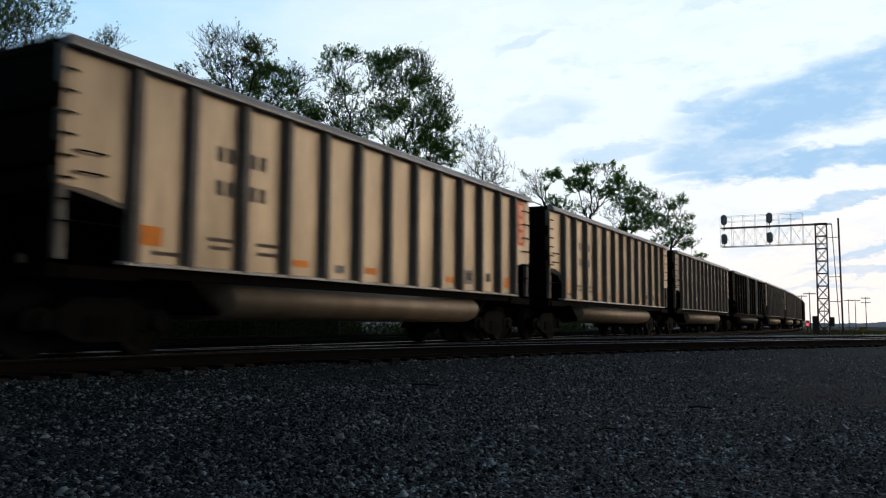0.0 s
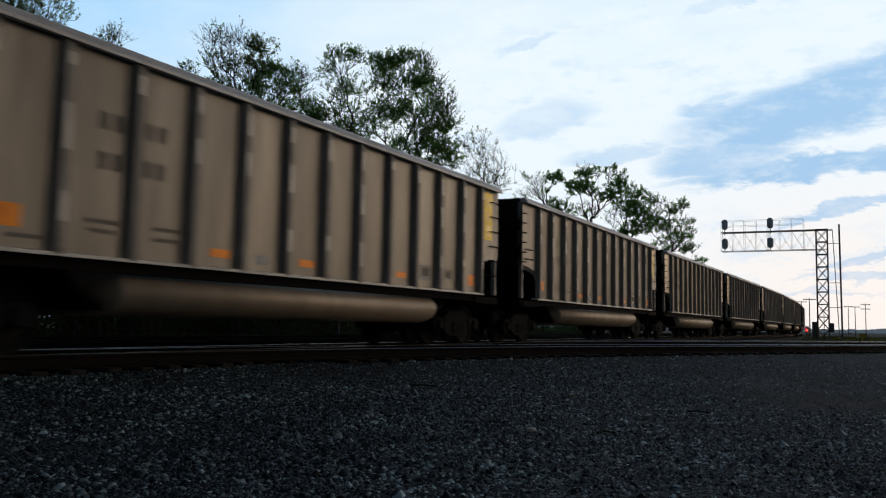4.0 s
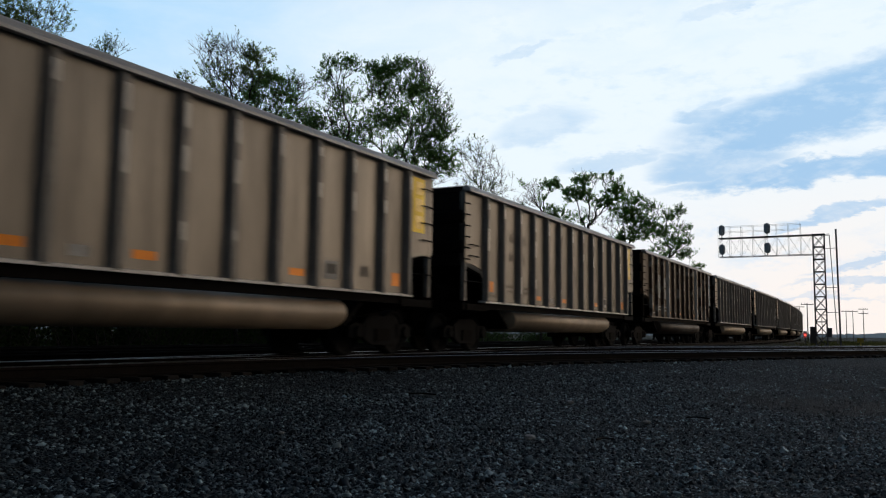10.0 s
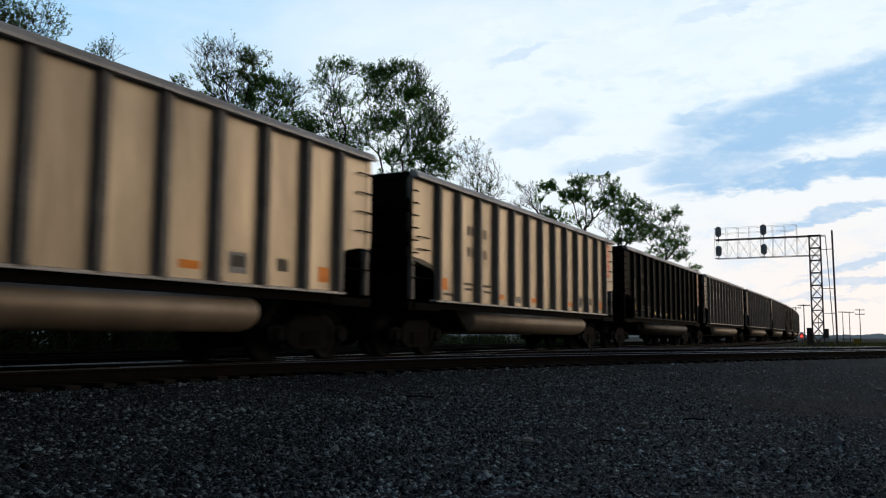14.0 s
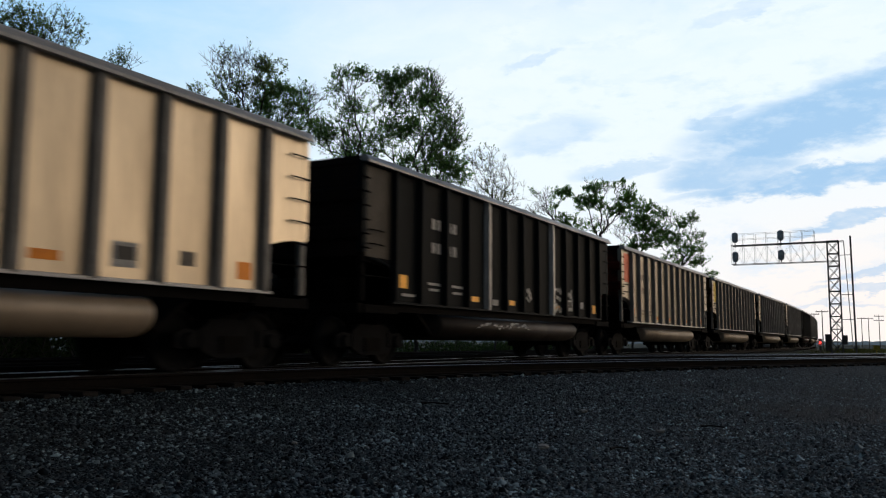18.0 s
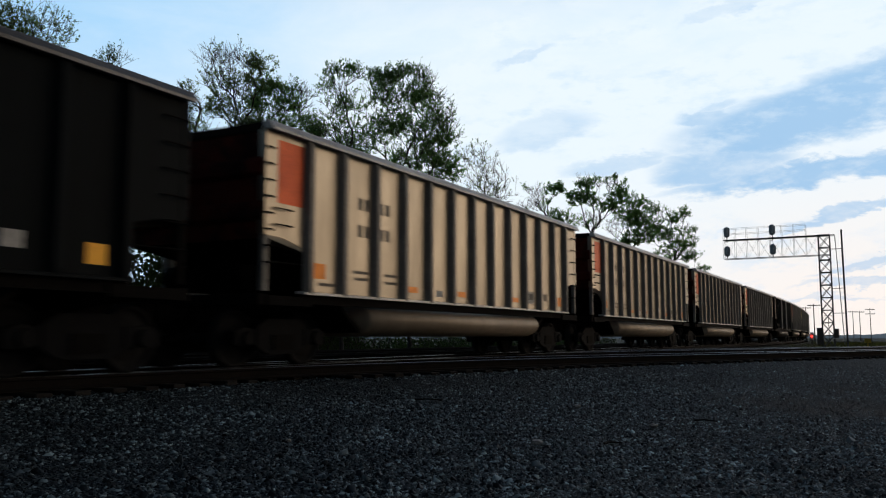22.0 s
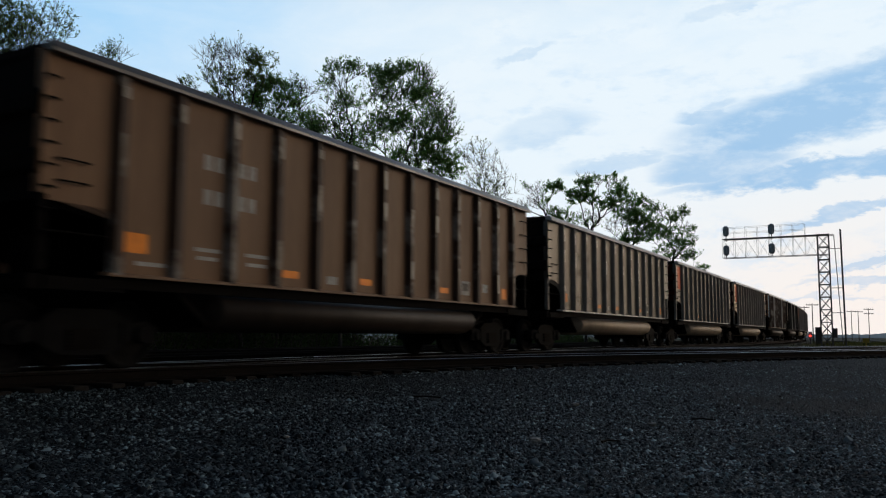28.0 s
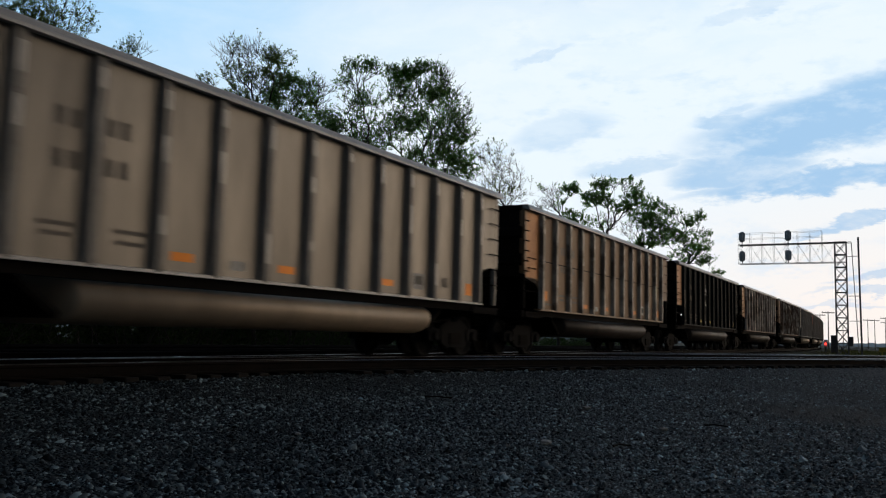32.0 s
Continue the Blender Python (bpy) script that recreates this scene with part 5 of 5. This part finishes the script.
def signal_mast(x, y):
    th = thing("signal_mast", "lattice cantilever signal mast of grey steel beside the track", "railway signal", m=pose(x, y, -0.62))
    hw, top, cells = 0.42, 9.40, 9
    for sx in (-1, 1):
        for sy in (-1, 1):
            bar("leg", (sx * hw, sy * hw, 0), (sx * hw, sy * hw, top), 0.038, th, M_DARKWORK)
    dz = (top - 0.25) / cells
    for i in range(cells):
        z0, z1 = 0.2 + i * dz, 0.2 + (i + 1) * dz
        for sy in (-1, 1):
            bar("brace", (-hw, sy * hw, z0), (hw, sy * hw, z1), 0.026, th, M_DARKWORK)
            bar("brace", (hw, sy * hw, z0), (-hw, sy * hw, z1), 0.026, th, M_DARKWORK)
            bar("strut", (-hw, sy * hw, z1), (hw, sy * hw, z1), 0.04, th, M_DARKWORK)
        for sx in (-1, 1):
            bar("brace", (sx * hw, -hw, z0), (sx * hw, hw, z1), 0.028, th, M_DARKWORK)
            bar("strut", (sx * hw, -hw, z1), (sx * hw, hw, z1), 0.035, th, M_DARKWORK)
    # the arm over the tracks
    arm, lo, hi = -7.85, 7.72, 9.32
    for sy in (-1, 1):
        for z in (lo, hi):
            bar("arm_chord", (hw + 0.4 if z == hi else hw, sy * hw, z), (arm, sy * hw, z), 0.029, th, M_DARKWORK)
        n = 8
        for i in range(n + 1):
            xx = -hw + (arm + hw) * i / n
            bar("arm_post", (xx, sy * hw, lo), (xx, sy * hw, hi), 0.013, th)
            if i < n:
                x2 = -hw + (arm + hw) * (i + 1) / n
                bar("arm_brace", (xx, sy * hw, lo), (x2, sy * hw, hi), 0.007, th)
                bar("arm_brace", (x2, sy * hw, lo), (xx, sy * hw, hi), 0.007, th)
    part("walkway", box(bmesh.new(), arm, -hw, -hw, hw, hi + 0.03, hi + 0.05), M_STEELWORK, th, "open grating walkway")
    for sy in (-1, 1):
        for z in (hi + 0.55, hi + 1.0):
            bar("handrail", (arm, sy * hw, z), (-1.35, sy * hw, z), 0.010, th)
        for i in range(8):
            xx = arm + (-1.35 - arm) * i / 7
            bar("rail_post", (xx, sy * hw, hi), (xx, sy * hw, hi + 1.0), 0.012, th)
    # heads: an upper and a lower one at two places
    for xx in (-7.5, -3.87):
        for z in (hi + 0.66, lo + 0.62):
            head = part("signal_head", mesh("target", target, True), M_HOOD, th, "grey oval signal target", at=pose(xx, -hw - 0.22, z))
            for j in (-0.24, 0.0, 0.24):
                part("hood", mesh("hood", hood), M_HOOD, head, at=pose(0, -0.05, j))
            bar("head_bracket", (xx, -hw - 0.15, z - 0.9 if z > hi else lo), (xx, -hw - 0.15, z), 0.04, th, M_DARKWORK)
    part("relay_box", box(bmesh.new(), hw + 0.02, hw + 0.36, -0.2, 0.2, 1.0, 1.75, 0.03), M_DARKWORK, th, "dark steel relay box")
    part("footing", box(bmesh.new(), -0.8, 0.8, -0.8, 0.8, -0.3, 0.05, 0.03), M_PALESTONE, th, "concrete footing")
    # a sloping ladder between the mast and the pole beside it
    for s in (-0.2, 0.2):
        bar("ladder_rail", (0.80, s, 9.3), (1.16, s, 0.5), 0.026, th)
    for i in range(27):
        f = (i + 0.5) / 27
        bar("ladder_rung", (0.80 + 0.36 * f, -0.2, 9.3 - 8.8 * f), (0.80 + 0.36 * f, 0.2, 9.3 - 8.8 * f), 0.015, th)
    for z in (8.2, 5.0, 3.0, 0.7):
        bar("ladder_tie", (hw, 0, z), (1.33, 0, z), 0.026, th, M_DARKWORK)
    bar("cable_pole", (1.38, 0, 0), (1.30, 0, 9.75), 0.075, th, M_DARKWORK, "dark steel pole")
    return th


def target(bm):
    """An oval plate with rounded ends, dished at the rim."""
    pts = []
    for k in range(24):
        a = 2 * math.pi * k / 24
        pts.append((0.25 * math.cos(a), (0.20 if math.sin(a) >= 0 else -0.20) + 0.25 * math.sin(a)))
    prism(bm, pts, 1, -0.02, 0.06)


def hood(bm):
    rod(bm, (0, 0, 0), (0, -0.22, 0), 0.11, 0.105, 12)


signal_mast(-4.54, 74.58)


# ---- far things on the flat land ----
def wire_pole(x, y, tall, arms, seed):
    th = thing("utility_pole", "weathered timber utility pole with crossarms", "utility pole", "utility poles in the distance", pose(x, y, -0.7, 0, 0, 20))
    bm = bmesh.new()
    rod(bm, (0, 0, 0), (0, 0, tall), 0.14, 0.09, 8)
    part("pole", bm, M_POLE, th)
    for i in range(arms):
        z = tall - 0.35 - 1.3 * i
        part("crossarm", box(bmesh.new(), -1.35, 1.35, -0.16, -0.04, z - 0.09, z + 0.09), M_POLE, th)
        for xx in (-1.2, -0.6, 0.6, 1.2):
            b2 = bmesh.new()
            rod(b2, (xx, -0.1, z + 0.09), (xx, -0.1, z + 0.3), 0.05, 0.03, 6)
            part("insulator", b2, M_DARKWORK, th)


for px, dep, tall, arms in ((0.432, 190, 8.6, 1), (0.4225, 230, 9.4, 1), (0.478, 260, 9.2, 1), (0.486, 255, 9.0, 1), (0.4985, 250, 9.6, 2), (0.449, 300, 9.0, 1)):
    x, y = spot(px, dep)
    wire_pole(x, y, tall, arms, 5)


def dwarf_signal(x, y):
    th = thing("dwarf_signal", "low signal showing a red light beside the track", "railway signal", m=pose(x, y, -0.7))
    bm = bmesh.new()
    rod(bm, (0, 0, 0), (0, 0, 1.0), 0.06, 0.06, 8)
    part("post", bm, M_DARKWORK, th)
    part("case", box(bmesh.new(), -0.2, 0.2, -0.12, 0.2, 0.9, 1.7, 0.03), M_HOOD, th)
    bm = bmesh.new()
    rod(bm, (0, -0.14, 1.25), (0, -0.18, 1.25), 0.085, 0.085, 14)
    part("lens", bm, M_REDLAMP, th, "glowing red lens")
    part("cabinet", box(bmesh.new(), 0.55, 1.15, -0.3, 0.4, 0, 2.2, 0.03), M_DARKWORK, th, "dark steel equipment cabinet")


x, y = spot(0.4285, 95)
dwarf_signal(x, y)


def switch_stand(x, y):
    th = thing("switch_stand", "yellow switch stand on the gravel by the branch", "switch stand", m=pose(x, y, -0.6, 0, 0, 30))
    part("base", box(bmesh.new(), -0.3, 0.3, -0.2, 0.2, 0, 0.22, 0.02), M_GREENYARD, th)
    bm = bmesh.new()
    rod(bm, (0, 0, 0.2), (0, 0, 0.95), 0.05, 0.04, 8)
    part("spindle", bm, M_GREENYARD, th)
    part("banner", box(bmesh.new(), -0.24, 0.24, -0.02, 0.02, 0.62, 0.95), M_GREENYARD, th)
    bm = bmesh.new()
    rod(bm, (0.1, 0, 0.25), (0.75, 0, 0.42), 0.03, 0.03, 8)
    part("lever", bm, M_GREENYARD, th)


x, y = spot(0.494, 62)
switch_stand(x, y)


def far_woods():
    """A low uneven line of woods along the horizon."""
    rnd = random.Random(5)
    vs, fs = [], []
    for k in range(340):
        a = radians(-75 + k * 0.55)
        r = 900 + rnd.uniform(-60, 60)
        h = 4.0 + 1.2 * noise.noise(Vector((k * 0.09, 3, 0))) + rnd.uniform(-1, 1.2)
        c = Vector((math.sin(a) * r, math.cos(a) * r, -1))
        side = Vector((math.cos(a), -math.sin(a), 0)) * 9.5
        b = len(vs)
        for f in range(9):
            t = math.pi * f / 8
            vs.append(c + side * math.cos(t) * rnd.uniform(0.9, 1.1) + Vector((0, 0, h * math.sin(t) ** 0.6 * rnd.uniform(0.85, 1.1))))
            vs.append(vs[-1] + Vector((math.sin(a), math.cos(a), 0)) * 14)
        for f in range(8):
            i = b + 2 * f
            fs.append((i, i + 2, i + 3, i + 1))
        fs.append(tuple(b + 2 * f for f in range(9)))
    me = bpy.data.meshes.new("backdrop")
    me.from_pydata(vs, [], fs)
    # distance haze is put in by the blue base colour and a faint emission
    me.materials.append(mat("far_woods_haze_glow", (0.125, 0.165, 0.205), (0.10, 0.13, 0.16), rough=1.0, scale=0.05, bump=0, glow=0.5))
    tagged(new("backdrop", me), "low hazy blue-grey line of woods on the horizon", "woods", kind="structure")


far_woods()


def weeds():
    rng = random.Random(9)
    vs, fs = [], []
    for _ in range(9000):
        x, y = spot(rng.uniform(0.40, 0.56), rng.uniform(58, 150))
        if min(seg_dist(np.array([x]), np.array([y]), P)[0] for P in (NEAR_PTS, FAR_PTS)) < 2.0:
            continue
        z = -0.72
        h, a = rng.uniform(0.15, 0.6), rng.uniform(0, 6.28)
        d = Vector((math.cos(a), math.sin(a), 0))
        b = len(vs)
        t = Vector((rng.gauss(0, 0.15), rng.gauss(0, 0.15), h))
        vs += [Vector((x, y, z)) - d * 0.05, Vector((x, y, z)) + d * 0.05, Vector((x, y, z)) + t]
        fs.append((b, b + 1, b + 2))
    me = bpy.data.meshes.new("weeds")
    me.from_pydata(vs, [], fs)
    me.materials.append(M_WEED)
    tagged(new("weeds", me), "tufts of dry and green weeds beyond the tracks", "grass", kind="stuff")


weeds()


# ---- what moves ----
def motions():
    for k, car in TRAIN.items():
        walk(car, [(float(t), car_pose(k, t)) for t in range(33)])
    # the wheels turn while their car is near
    for k, ob, s, flipped in SPIN:
        way = 1 if flipped else -1
        near = [i for i in range(961) if -16.0 < PITCH * (run(i / 30) - k) < 44.0]
        if len(near) < 2:
            continue
        rows = []
        for i in sorted({0, *near, 960}):
            turned = PITCH * (run(min(max(i, near[0]), near[-1]) / 30) - run(near[0] / 30)) / WHEEL_R
            rows.append((i / 30, pose(0, s * AXLE, WHEEL_R, way * math.degrees(turned))))
        walk(ob, rows)


motions()
